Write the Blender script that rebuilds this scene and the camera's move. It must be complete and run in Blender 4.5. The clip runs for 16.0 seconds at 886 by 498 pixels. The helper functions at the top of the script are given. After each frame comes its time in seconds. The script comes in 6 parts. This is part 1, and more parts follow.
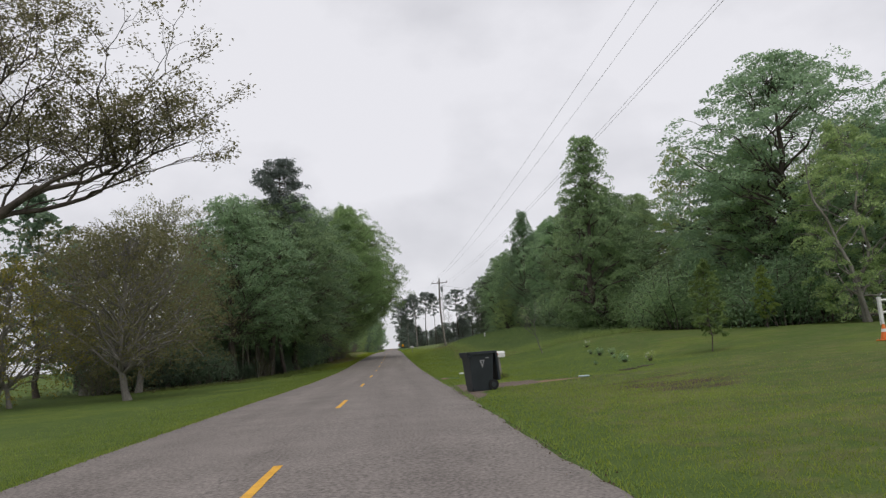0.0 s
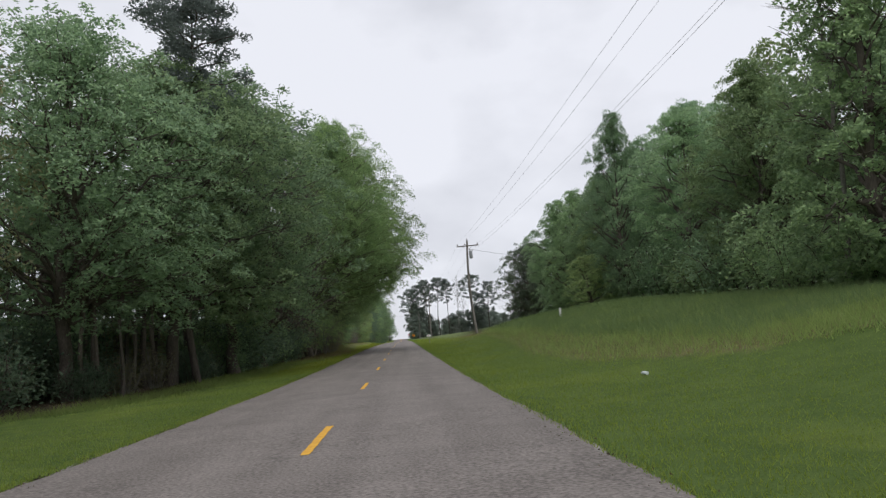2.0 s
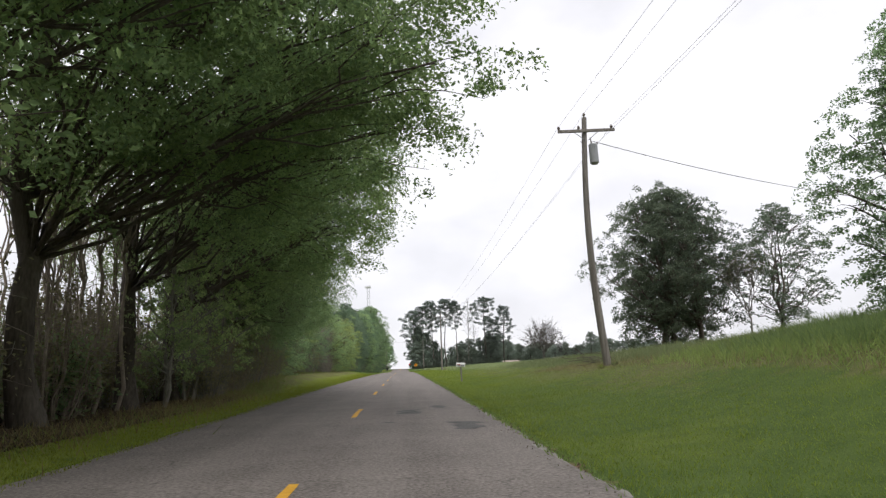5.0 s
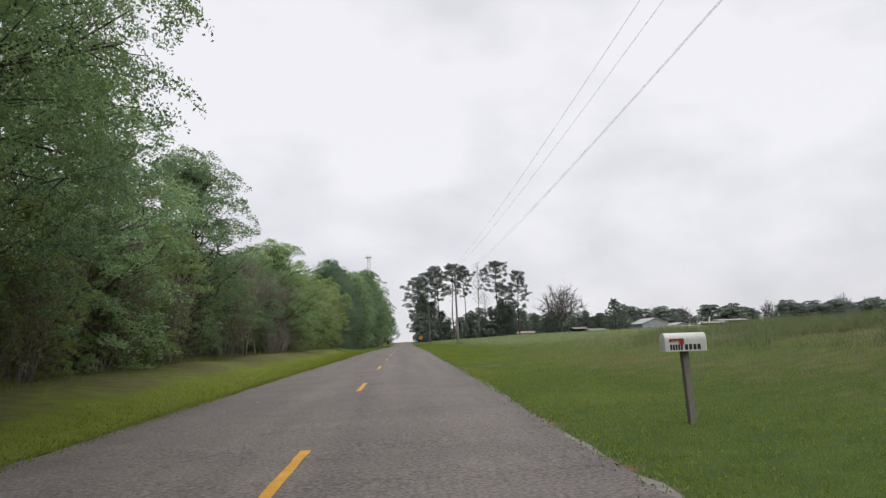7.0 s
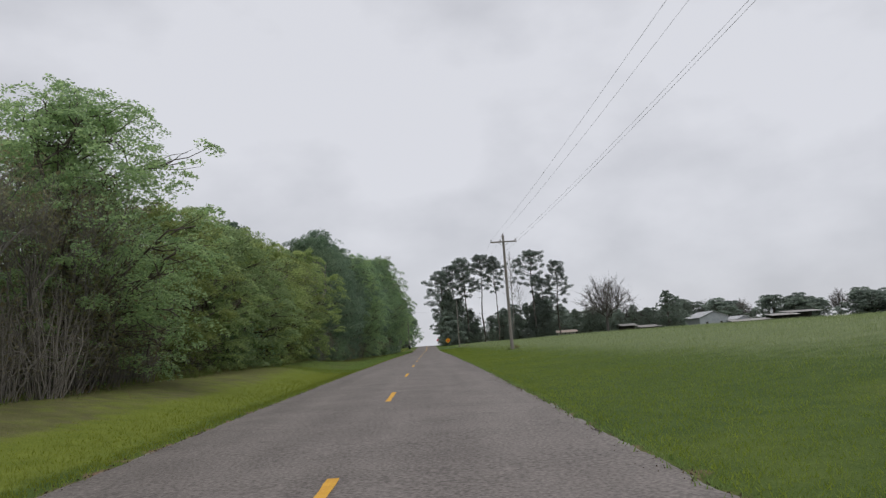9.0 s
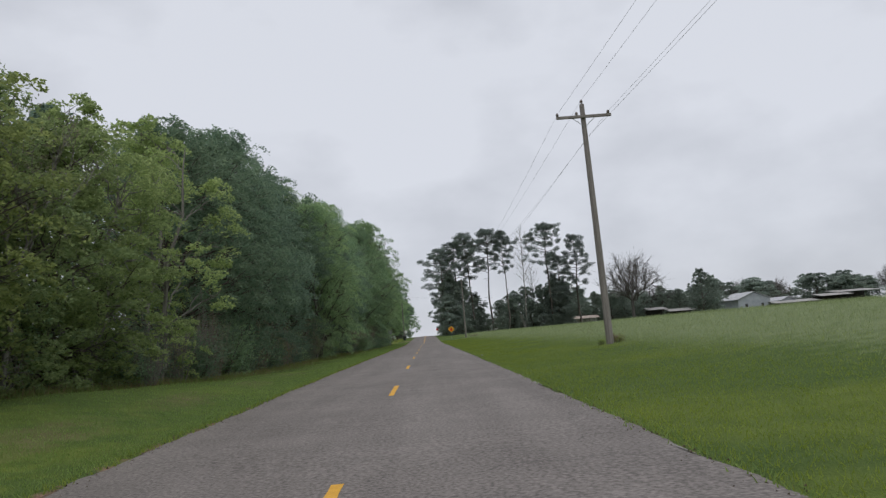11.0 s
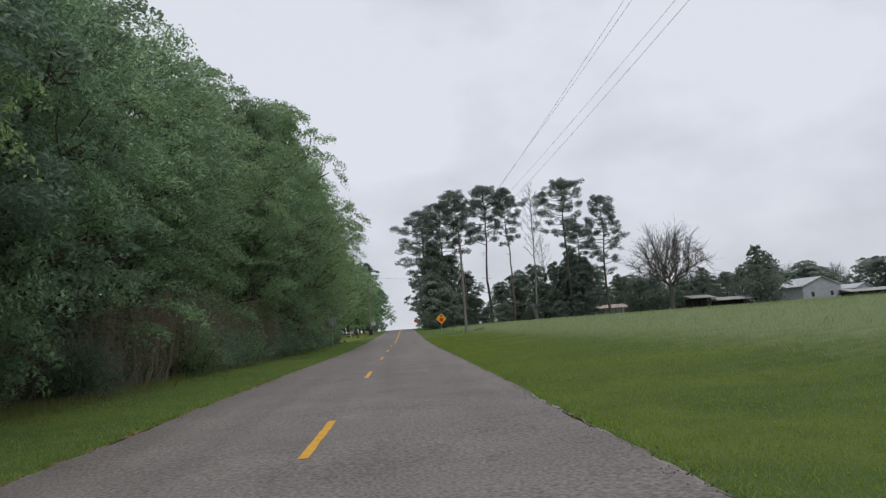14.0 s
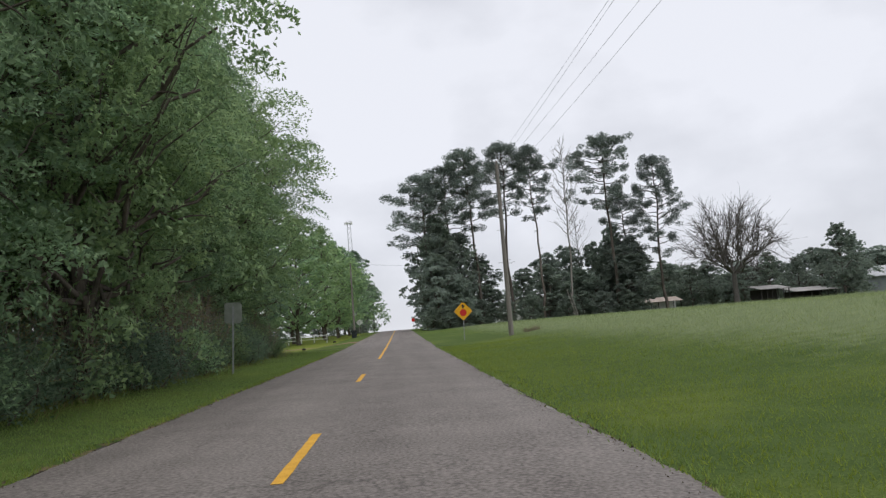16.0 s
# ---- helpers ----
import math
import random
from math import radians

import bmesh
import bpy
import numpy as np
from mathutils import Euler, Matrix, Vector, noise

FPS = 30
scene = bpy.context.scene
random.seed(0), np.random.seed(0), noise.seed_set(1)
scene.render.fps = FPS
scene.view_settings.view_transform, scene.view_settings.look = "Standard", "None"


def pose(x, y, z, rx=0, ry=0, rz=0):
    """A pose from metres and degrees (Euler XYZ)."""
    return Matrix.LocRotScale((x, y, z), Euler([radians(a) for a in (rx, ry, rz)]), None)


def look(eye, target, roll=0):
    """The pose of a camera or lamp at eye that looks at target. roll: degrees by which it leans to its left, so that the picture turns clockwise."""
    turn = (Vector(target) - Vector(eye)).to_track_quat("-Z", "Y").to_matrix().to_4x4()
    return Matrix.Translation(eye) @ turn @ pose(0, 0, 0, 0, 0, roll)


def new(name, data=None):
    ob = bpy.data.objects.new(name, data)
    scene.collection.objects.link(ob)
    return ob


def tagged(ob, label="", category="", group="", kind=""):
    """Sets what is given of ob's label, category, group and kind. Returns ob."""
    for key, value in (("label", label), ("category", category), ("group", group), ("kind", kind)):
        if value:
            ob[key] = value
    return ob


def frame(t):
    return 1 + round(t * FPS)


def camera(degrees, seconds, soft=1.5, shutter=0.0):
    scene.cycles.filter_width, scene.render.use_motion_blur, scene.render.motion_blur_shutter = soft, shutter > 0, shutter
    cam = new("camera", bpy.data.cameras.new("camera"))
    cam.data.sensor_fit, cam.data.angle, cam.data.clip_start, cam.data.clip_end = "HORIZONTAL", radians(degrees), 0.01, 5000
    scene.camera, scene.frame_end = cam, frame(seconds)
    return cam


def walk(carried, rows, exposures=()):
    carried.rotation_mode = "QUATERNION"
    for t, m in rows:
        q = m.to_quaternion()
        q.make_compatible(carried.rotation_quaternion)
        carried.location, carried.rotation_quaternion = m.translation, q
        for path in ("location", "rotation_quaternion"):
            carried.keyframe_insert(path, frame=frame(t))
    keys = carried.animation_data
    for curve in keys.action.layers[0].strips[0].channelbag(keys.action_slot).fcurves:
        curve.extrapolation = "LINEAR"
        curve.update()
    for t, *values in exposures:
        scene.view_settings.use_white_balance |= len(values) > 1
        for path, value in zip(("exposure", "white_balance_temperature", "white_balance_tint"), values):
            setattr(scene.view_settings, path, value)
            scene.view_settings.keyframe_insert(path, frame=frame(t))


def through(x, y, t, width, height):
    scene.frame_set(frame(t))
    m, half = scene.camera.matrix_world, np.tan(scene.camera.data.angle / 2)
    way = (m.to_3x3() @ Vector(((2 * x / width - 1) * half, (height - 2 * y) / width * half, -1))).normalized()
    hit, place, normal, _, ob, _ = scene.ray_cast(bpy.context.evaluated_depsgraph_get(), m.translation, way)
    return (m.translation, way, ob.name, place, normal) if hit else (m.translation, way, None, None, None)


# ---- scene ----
cam = camera(61.0, 16.0, soft=1.35)
PATH = [
    (0, (1.397, 0.745, 1.198), (1.5436, 2.7208, 1.4729), -4.26),
    (0.5, (1.348, 9.108, 1.249), (1.4791, 11.0834, 1.5350), -3.28),
    (1, (1.318, 17.610, 1.300), (1.4382, 19.5863, 1.5829), -2.69),
    (1.5, (1.261, 25.920, 1.326), (1.3754, 27.8979, 1.5966), -3.29),
    (2, (1.233, 34.207, 1.341), (1.3543, 36.1869, 1.5938), -4.43),
    (2.5, (1.196, 42.819, 1.376), (1.3022, 44.7998, 1.6349), -4.58),
    (3, (1.187, 51.896, 1.453), (1.2979, 53.8733, 1.7318), -4.67),
    (3.2, (1.180, 55.432, 1.482), (1.2963, 57.4086, 1.7676), -4.66),
    (5.3, (1.110, 92.416, 2.152), (1.2229, 94.3846, 2.4893), -1.35),
    (5.5, (1.127, 95.921, 2.227), (1.2399, 97.8891, 2.5648), -1.06),
    (6, (1.149, 105.063, 2.409), (1.2597, 107.0350, 2.7229), -0.74),
    (6.5, (1.143, 114.052, 2.578), (1.2601, 116.0294, 2.8528), -1.64),
    (7, (1.127, 123.154, 2.746), (1.2342, 125.1335, 3.0089), -2.53),
    (7.5, (1.090, 132.641, 2.913), (1.1788, 134.6221, 3.1753), -3.10),
    (8, (1.068, 142.090, 3.076), (1.1398, 144.0710, 3.3447), -3.29),
    (8.5, (1.037, 151.721, 3.233), (1.0957, 153.7013, 3.5050), -3.89),
    (9, (0.961, 161.007, 3.381), (1.0137, 162.9875, 3.6536), -3.96),
    (9.2, (0.932, 164.667, 3.434), (0.9838, 166.6480, 3.7030), -3.69),
    (11.3, (0.839, 203.814, 3.945), (0.8983, 205.7985, 4.1826), -4.80),
    (11.5, (0.838, 207.461, 3.988), (0.8998, 209.4463, 4.2202), -3.92),
    (12, (0.862, 216.629, 4.097), (0.9322, 218.6146, 4.3249), -4.09),
    (12.5, (0.936, 226.117, 4.205), (1.0175, 228.1025, 4.4338), -4.28),
    (13, (0.991, 235.967, 4.313), (1.0841, 237.9514, 4.5435), -4.55),
    (13.5, (1.052, 245.680, 4.404), (1.1577, 247.6639, 4.6338), -4.33),
    (14, (1.069, 255.092, 4.482), (1.1857, 257.0757, 4.7051), -4.23),
    (14.5, (1.076, 264.412, 4.566), (1.1869, 266.3974, 4.7823), -4.02),
    (15, (1.110, 273.935, 4.659), (1.2313, 275.9180, 4.8854), -4.15),
    (15.5, (1.116, 283.347, 4.744), (1.2345, 285.3312, 4.9685), -4.28),
    (16, (1.105, 292.765, 4.814), (1.2343, 294.7483, 5.0376), -4.52),
]
walk(cam, [(t, look(eye, target, roll)) for t, eye, target, roll in PATH], [(0, 0.02, 6450, 9), (1.5, 0.06, 6330, 8), (3, 0.22, 6180, 8), (5.5, 0.46, 6500, 9), (7, 0.14, 6450, 9), (9, -0.17, 6300, 8), (12.5, -0.14, 6100, 7), (14.5, -0.04, 6150, 7), (16, 0.11, 6250, 8)])

# ---- world and sun: bright overcast ----
world = bpy.data.worlds.new("overcast_sky")
scene.world = world
world.use_nodes = True


def build_sky():
    nt = world.node_tree
    nt.nodes.clear()
    N, L = nt.nodes.new, nt.links.new
    out, add = N("ShaderNodeOutputWorld"), N("ShaderNodeAddShader")
    co, mp = N("ShaderNodeTexCoord"), N("ShaderNodeMapping")
    mp.inputs["Scale"].default_value = (1.0, 1.0, 1.7)
    L(co.outputs["Generated"], mp.inputs["Vector"])
    n1, n2 = N("ShaderNodeTexNoise"), N("ShaderNodeTexNoise")
    n1.inputs["Scale"].default_value, n1.inputs["Detail"].default_value, n1.inputs["Roughness"].default_value = 1.7, 3.0, 0.45
    n2.inputs["Scale"].default_value, n2.inputs["Detail"].default_value = 7.0, 6.0
    mix = N("ShaderNodeMix")
    mix.inputs[0].default_value = 0.3
    ramp = N("ShaderNodeValToRGB")
    ramp.color_ramp.elements[0].position, ramp.color_ramp.elements[1].position = 0.35, 0.61
    ramp.color_ramp.elements[0].color, ramp.color_ramp.elements[1].color = (0.50, 0.495, 0.53, 1), (0.79, 0.775, 0.812, 1)
    cloud, sky, tex = N("ShaderNodeBackground"), N("ShaderNodeBackground"), N("ShaderNodeTexSky")
    tex.sky_type, tex.sun_disc, tex.sun_elevation, tex.sun_rotation = "NISHITA", False, radians(68), radians(173)
    sky.inputs["Strength"].default_value = 0.006
    L(mp.outputs[0], n1.inputs["Vector"]), L(mp.outputs[0], n2.inputs["Vector"])
    L(n1.outputs["Fac"], mix.inputs[2]), L(n2.outputs["Fac"], mix.inputs[3])
    L(mix.outputs[0], ramp.inputs["Fac"]), L(ramp.outputs["Color"], cloud.inputs["Color"])
    L(tex.outputs["Color"], sky.inputs["Color"])
    L(cloud.outputs[0], add.inputs[0]), L(sky.outputs[0], add.inputs[1]), L(add.outputs[0], out.inputs["Surface"])


build_sky()
sun = new("sun", bpy.data.lights.new("sun", "SUN"))
sun.data.energy, sun.data.angle, sun.data.color = 1.5, radians(45), (1.0, 0.97, 0.93)
sun.matrix_world = look((3, -14, 60), (0, 10, 0))
sun.location.z = 80

# ---- materials ----
MATS = {}


def material(name, dark, light, rough=0.85, scale=6.0, fine=60.0, bump=0.0, metal=0.0, vary=0.0, spec=0.3, stretch=(1, 1, 1)):
    """A surface with two scales of variation between two colours, fine relief, and a little change from object to object."""
    m = bpy.data.materials.new(name)
    m.use_nodes = True
    nt = m.node_tree
    N, L, b = nt.nodes.new, nt.links.new, nt.nodes["Principled BSDF"]
    co, mp = N("ShaderNodeTexCoord"), N("ShaderNodeMapping")
    mp.inputs["Scale"].default_value = stretch
    L(co.outputs["Object"], mp.inputs["Vector"])
    a, c, mix = N("ShaderNodeTexNoise"), N("ShaderNodeTexNoise"), N("ShaderNodeMix")
    a.inputs["Scale"].default_value, a.inputs["Detail"].default_value = scale, 5.0
    c.inputs["Scale"].default_value, c.inputs["Detail"].default_value = fine, 3.0
    mix.inputs[0].default_value = 0.45
    L(mp.outputs[0], a.inputs["Vector"]), L(mp.outputs[0], c.inputs["Vector"])
    L(a.outputs["Fac"], mix.inputs[2]), L(c.outputs["Fac"], mix.inputs[3])
    ramp = N("ShaderNodeValToRGB")
    ramp.color_ramp.elements[0].position, ramp.color_ramp.elements[1].position = 0.34, 0.66
    ramp.color_ramp.elements[0].color, ramp.color_ramp.elements[1].color = (*dark, 1), (*light, 1)
    L(mix.outputs[0], ramp.inputs["Fac"])
    colour = ramp.outputs["Color"]
    if vary:
        info, mr, hsv = N("ShaderNodeObjectInfo"), N("ShaderNodeMapRange"), N("ShaderNodeHueSaturation")
        mr.inputs["To Min"].default_value, mr.inputs["To Max"].default_value = 1 - vary, 1 + vary
        L(info.outputs["Random"], mr.inputs["Value"]), L(mr.outputs[0], hsv.inputs["Value"]), L(colour, hsv.inputs["Color"])
        colour = hsv.outputs["Color"]
    L(colour, b.inputs["Base Color"])
    b.inputs["Roughness"].default_value, b.inputs["Metallic"].default_value = rough, metal
    b.inputs["Specular IOR Level"].default_value = spec
    if bump:
        bp = N("ShaderNodeBump")
        bp.inputs["Strength"].default_value, bp.inputs["Distance"].default_value = bump, 0.02
        L(mix.outputs[0], bp.inputs["Height"]), L(bp.outputs["Normal"], b.inputs["Normal"])
    MATS[name] = m
    return m


def leaf_material(name, dark, light, through=0.3, vary=0.22, back=2.0):
    """Leaves: colour by leaf and by tree, some light coming through."""
    m = bpy.data.materials.new(name)
    m.use_nodes = True
    nt = m.node_tree
    N, L, b, out = nt.nodes.new, nt.links.new, nt.nodes["Principled BSDF"], nt.nodes["Material Output"]
    geo, info, co, noise_ = N("ShaderNodeNewGeometry"), N("ShaderNodeObjectInfo"), N("ShaderNodeTexCoord"), N("ShaderNodeTexNoise")
    noise_.inputs["Scale"].default_value, noise_.inputs["Detail"].default_value = 0.45, 2.0
    L(co.outputs["Object"], noise_.inputs["Vector"])
    mix = N("ShaderNodeMix")
    mix.inputs[0].default_value = 0.5
    L(geo.outputs["Random Per Island"], mix.inputs[2]), L(noise_.outputs["Fac"], mix.inputs[3])
    ramp = N("ShaderNodeValToRGB")
    ramp.color_ramp.elements[0].position, ramp.color_ramp.elements[1].position = 0.2, 0.85
    ramp.color_ramp.elements[0].color, ramp.color_ramp.elements[1].color = (*dark, 1), (*light, 1)
    L(mix.outputs[0], ramp.inputs["Fac"])
    mr, hsv = N("ShaderNodeMapRange"), N("ShaderNodeHueSaturation")
    mr.inputs["To Min"].default_value, mr.inputs["To Max"].default_value = 1 - vary, 1 + vary
    L(info.outputs["Random"], mr.inputs["Value"]), L(mr.outputs[0], hsv.inputs["Value"]), L(ramp.outputs["Color"], hsv.inputs["Color"])
    # a second, unrelated draw for each plant shifts its hue and its depth of colour
    mul, fr, hue, sat = N("ShaderNodeMath"), N("ShaderNodeMath"), N("ShaderNodeMapRange"), N("ShaderNodeMapRange")
    mul.operation, fr.operation = "MULTIPLY", "FRACT"
    mul.inputs[1].default_value = 17.3
    hue.inputs["To Min"].default_value, hue.inputs["To Max"].default_value = 0.475, 0.52
    sat.inputs["To Min"].default_value, sat.inputs["To Max"].default_value = 1.08, 0.82
    L(info.outputs["Random"], mul.inputs[0]), L(mul.outputs[0], fr.inputs[0])
    L(fr.outputs[0], hue.inputs["Value"]), L(fr.outputs[0], sat.inputs["Value"])
    L(hue.outputs[0], hsv.inputs["Hue"]), L(sat.outputs[0], hsv.inputs["Saturation"])
    tr, ms = N("ShaderNodeBsdfTranslucent"), N("ShaderNodeMixShader")
    ms.inputs[0].default_value = through
    glow = N("ShaderNodeHueSaturation")
    glow.inputs["Hue"].default_value, glow.inputs["Saturation"].default_value, glow.inputs["Value"].default_value = 0.485, 1.1, back
    L(hsv.outputs["Color"], glow.inputs["Color"])
    L(hsv.outputs["Color"], b.inputs["Base Color"]), L(glow.outputs["Color"], tr.inputs["Color"])
    b.inputs["Roughness"].default_value, b.inputs["Specular IOR Level"].default_value = 0.65, 0.1
    L(b.outputs[0], ms.inputs[1]), L(tr.outputs[0], ms.inputs[2]), L(ms.outputs[0], out.inputs["Surface"])
    MATS[name] = m
    return m


leaf_material("oak_leaf", (0.116, 0.176, 0.106), (0.194, 0.272, 0.144), 0.64, back=2.3)
leaf_material("over_leaf", (0.084, 0.132, 0.072), (0.162, 0.232, 0.108), 0.64, back=2.5)
leaf_material("spring_leaf", (0.14, 0.20, 0.092), (0.27, 0.34, 0.15), 0.55)
leaf_material("sparse_leaf", (0.125, 0.135, 0.064), (0.25, 0.245, 0.125), 0.45)
leaf_material("young_leaf", (0.155, 0.165, 0.05), (0.31, 0.31, 0.105), 0.5)
# grey-blue needles, raised in tone to carry the haze over the far pines
leaf_material("pine_needle", (0.095, 0.115, 0.108), (0.175, 0.20, 0.175), 0.5)
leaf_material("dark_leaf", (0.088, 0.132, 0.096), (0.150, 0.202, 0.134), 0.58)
leaf_material("field_tree_leaf", (0.080, 0.106, 0.078), (0.145, 0.180, 0.122), 0.45, back=1.8)
leaf_material("scrub_leaf", (0.115, 0.125, 0.068), (0.235, 0.225, 0.13), 0.45)
leaf_material("sapling_leaf", (0.13, 0.20, 0.065), (0.23, 0.31, 0.12), 0.5)
leaf_material("pecan_leaf", (0.085, 0.092, 0.052), (0.19, 0.185, 0.105), 0.4)
leaf_material("lime_blade", (0.098, 0.138, 0.022), (0.18, 0.225, 0.042), 0.5)
leaf_material("grass_blade", (0.096, 0.150, 0.038), (0.175, 0.238, 0.066), 0.55)
# field grass, its tone lifted with the meadow's to include veiling haze
leaf_material("field_blade", (0.120, 0.156, 0.070), (0.212, 0.248, 0.122), 0.5)
leaf_material("straw_blade", (0.13, 0.115, 0.055), (0.25, 0.22, 0.115), 0.4)
leaf_material("bank_blade", (0.120, 0.176, 0.060), (0.215, 0.285, 0.104), 0.55)
# distant foliage: air haze is put into the colour as a paler, greyer green
leaf_material("hazy_leaf", (0.12, 0.15, 0.13), (0.215, 0.25, 0.205), 0.5)
leaf_material("dry_leaf", (0.06, 0.042, 0.028), (0.17, 0.125, 0.085), 0.1)
leaf_material("petal", (0.6, 0.6, 0.55), (0.8, 0.8, 0.76), 0.2)
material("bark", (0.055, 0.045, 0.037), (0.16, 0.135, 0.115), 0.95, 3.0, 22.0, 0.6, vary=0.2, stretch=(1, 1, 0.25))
# stem brown, raised to stand in for missing light under the canopy
material("brown_bark", (0.17, 0.135, 0.108), (0.34, 0.285, 0.235), 0.95, 3.0, 40.0, 0.5)
material("pale_bark", (0.14, 0.13, 0.115), (0.30, 0.28, 0.25), 0.95, 3.0, 22.0, 0.4, vary=0.2, stretch=(1, 1, 0.3))
material("grey_bark", (0.085, 0.076, 0.068), (0.19, 0.175, 0.16), 0.95, 3.0, 22.0, 0.4, vary=0.2, stretch=(1, 1, 0.3))
material("twig_grey", (0.15, 0.135, 0.115), (0.31, 0.285, 0.25), 0.95, 3.0, 22.0, 0.3)
material("weathered_wood", (0.13, 0.115, 0.10), (0.29, 0.265, 0.24), 0.9, 2.0, 40.0, 0.4, vary=0.08, stretch=(6, 6, 0.35))
material("yellow_paint", (0.52, 0.26, 0.022), (0.72, 0.40, 0.045), 0.7, 5.0, 70.0, 0.3)
material("patch_asphalt", (0.062, 0.060, 0.060), (0.135, 0.130, 0.128), 0.9, 4.0, 90.0, 0.6)
material("gravel", (0.15, 0.138, 0.125), (0.31, 0.29, 0.27), 0.95, 7.0, 60.0, 0.8)
material("bin_plastic", (0.014, 0.018, 0.022), (0.028, 0.034, 0.040), 0.45, 3.0, 120.0, 0.05, spec=0.4)
material("bin_rubber", (0.008, 0.008, 0.008), (0.02, 0.02, 0.02), 0.8)
material("white_paint", (0.55, 0.55, 0.53), (0.80, 0.80, 0.78), 0.5, 4.0, 50.0, 0.05)
material("print_white", (0.28, 0.28, 0.29), (0.46, 0.46, 0.47), 0.6)
material("print_black", (0.015, 0.015, 0.018), (0.03, 0.03, 0.032), 0.6)
material("flag_red", (0.28, 0.02, 0.02), (0.42, 0.04, 0.035), 0.5)
material("sign_yellow", (0.70, 0.34, 0.01), (0.82, 0.43, 0.02), 0.45, 2.0, 30.0)
material("sign_red", (0.45, 0.02, 0.015), (0.58, 0.03, 0.025), 0.45, 2.0, 30.0)
material("sign_back", (0.20, 0.22, 0.19), (0.31, 0.33, 0.29), 0.45, 5.0, 40.0, metal=0.5)
material("galvanised", (0.25, 0.26, 0.26), (0.42, 0.43, 0.43), 0.5, 8.0, 60.0, metal=0.6)
material("tank_grey", (0.28, 0.29, 0.30), (0.40, 0.41, 0.42), 0.45, 3.0, 30.0)
material("porcelain", (0.10, 0.07, 0.06), (0.22, 0.18, 0.16), 0.25)
material("wire_metal", (0.22, 0.22, 0.23), (0.38, 0.38, 0.40), 0.5)
material("tin_roof", (0.30, 0.30, 0.31), (0.55, 0.55, 0.56), 0.5, 0.8, 8.0, 0.2, metal=0.2)
material("pale_roof", (0.25, 0.235, 0.225), (0.38, 0.36, 0.345), 0.6, 0.8, 8.0, 0.2)
material("rust_roof", (0.24, 0.17, 0.13), (0.48, 0.42, 0.38), 0.7, 0.8, 8.0, 0.2)
material("siding", (0.26, 0.28, 0.30), (0.38, 0.40, 0.42), 0.7, 1.0, 12.0, 0.2)
material("shed_dark", (0.02, 0.018, 0.016), (0.06, 0.055, 0.05), 0.9)
material("clear_plastic", (0.55, 0.58, 0.58), (0.75, 0.78, 0.78), 0.2)
material("terracotta", (0.02, 0.018, 0.016), (0.06, 0.05, 0.045), 0.8)
material("stone", (0.20, 0.19, 0.17), (0.45, 0.43, 0.40), 0.9, 8.0, 60.0, 0.5)
material("blue_pipe", (0.42, 0.52, 0.56), (0.55, 0.64, 0.68), 0.5)
material("cone_orange", (0.6, 0.12, 0.02), (0.75, 0.2, 0.04), 0.5)


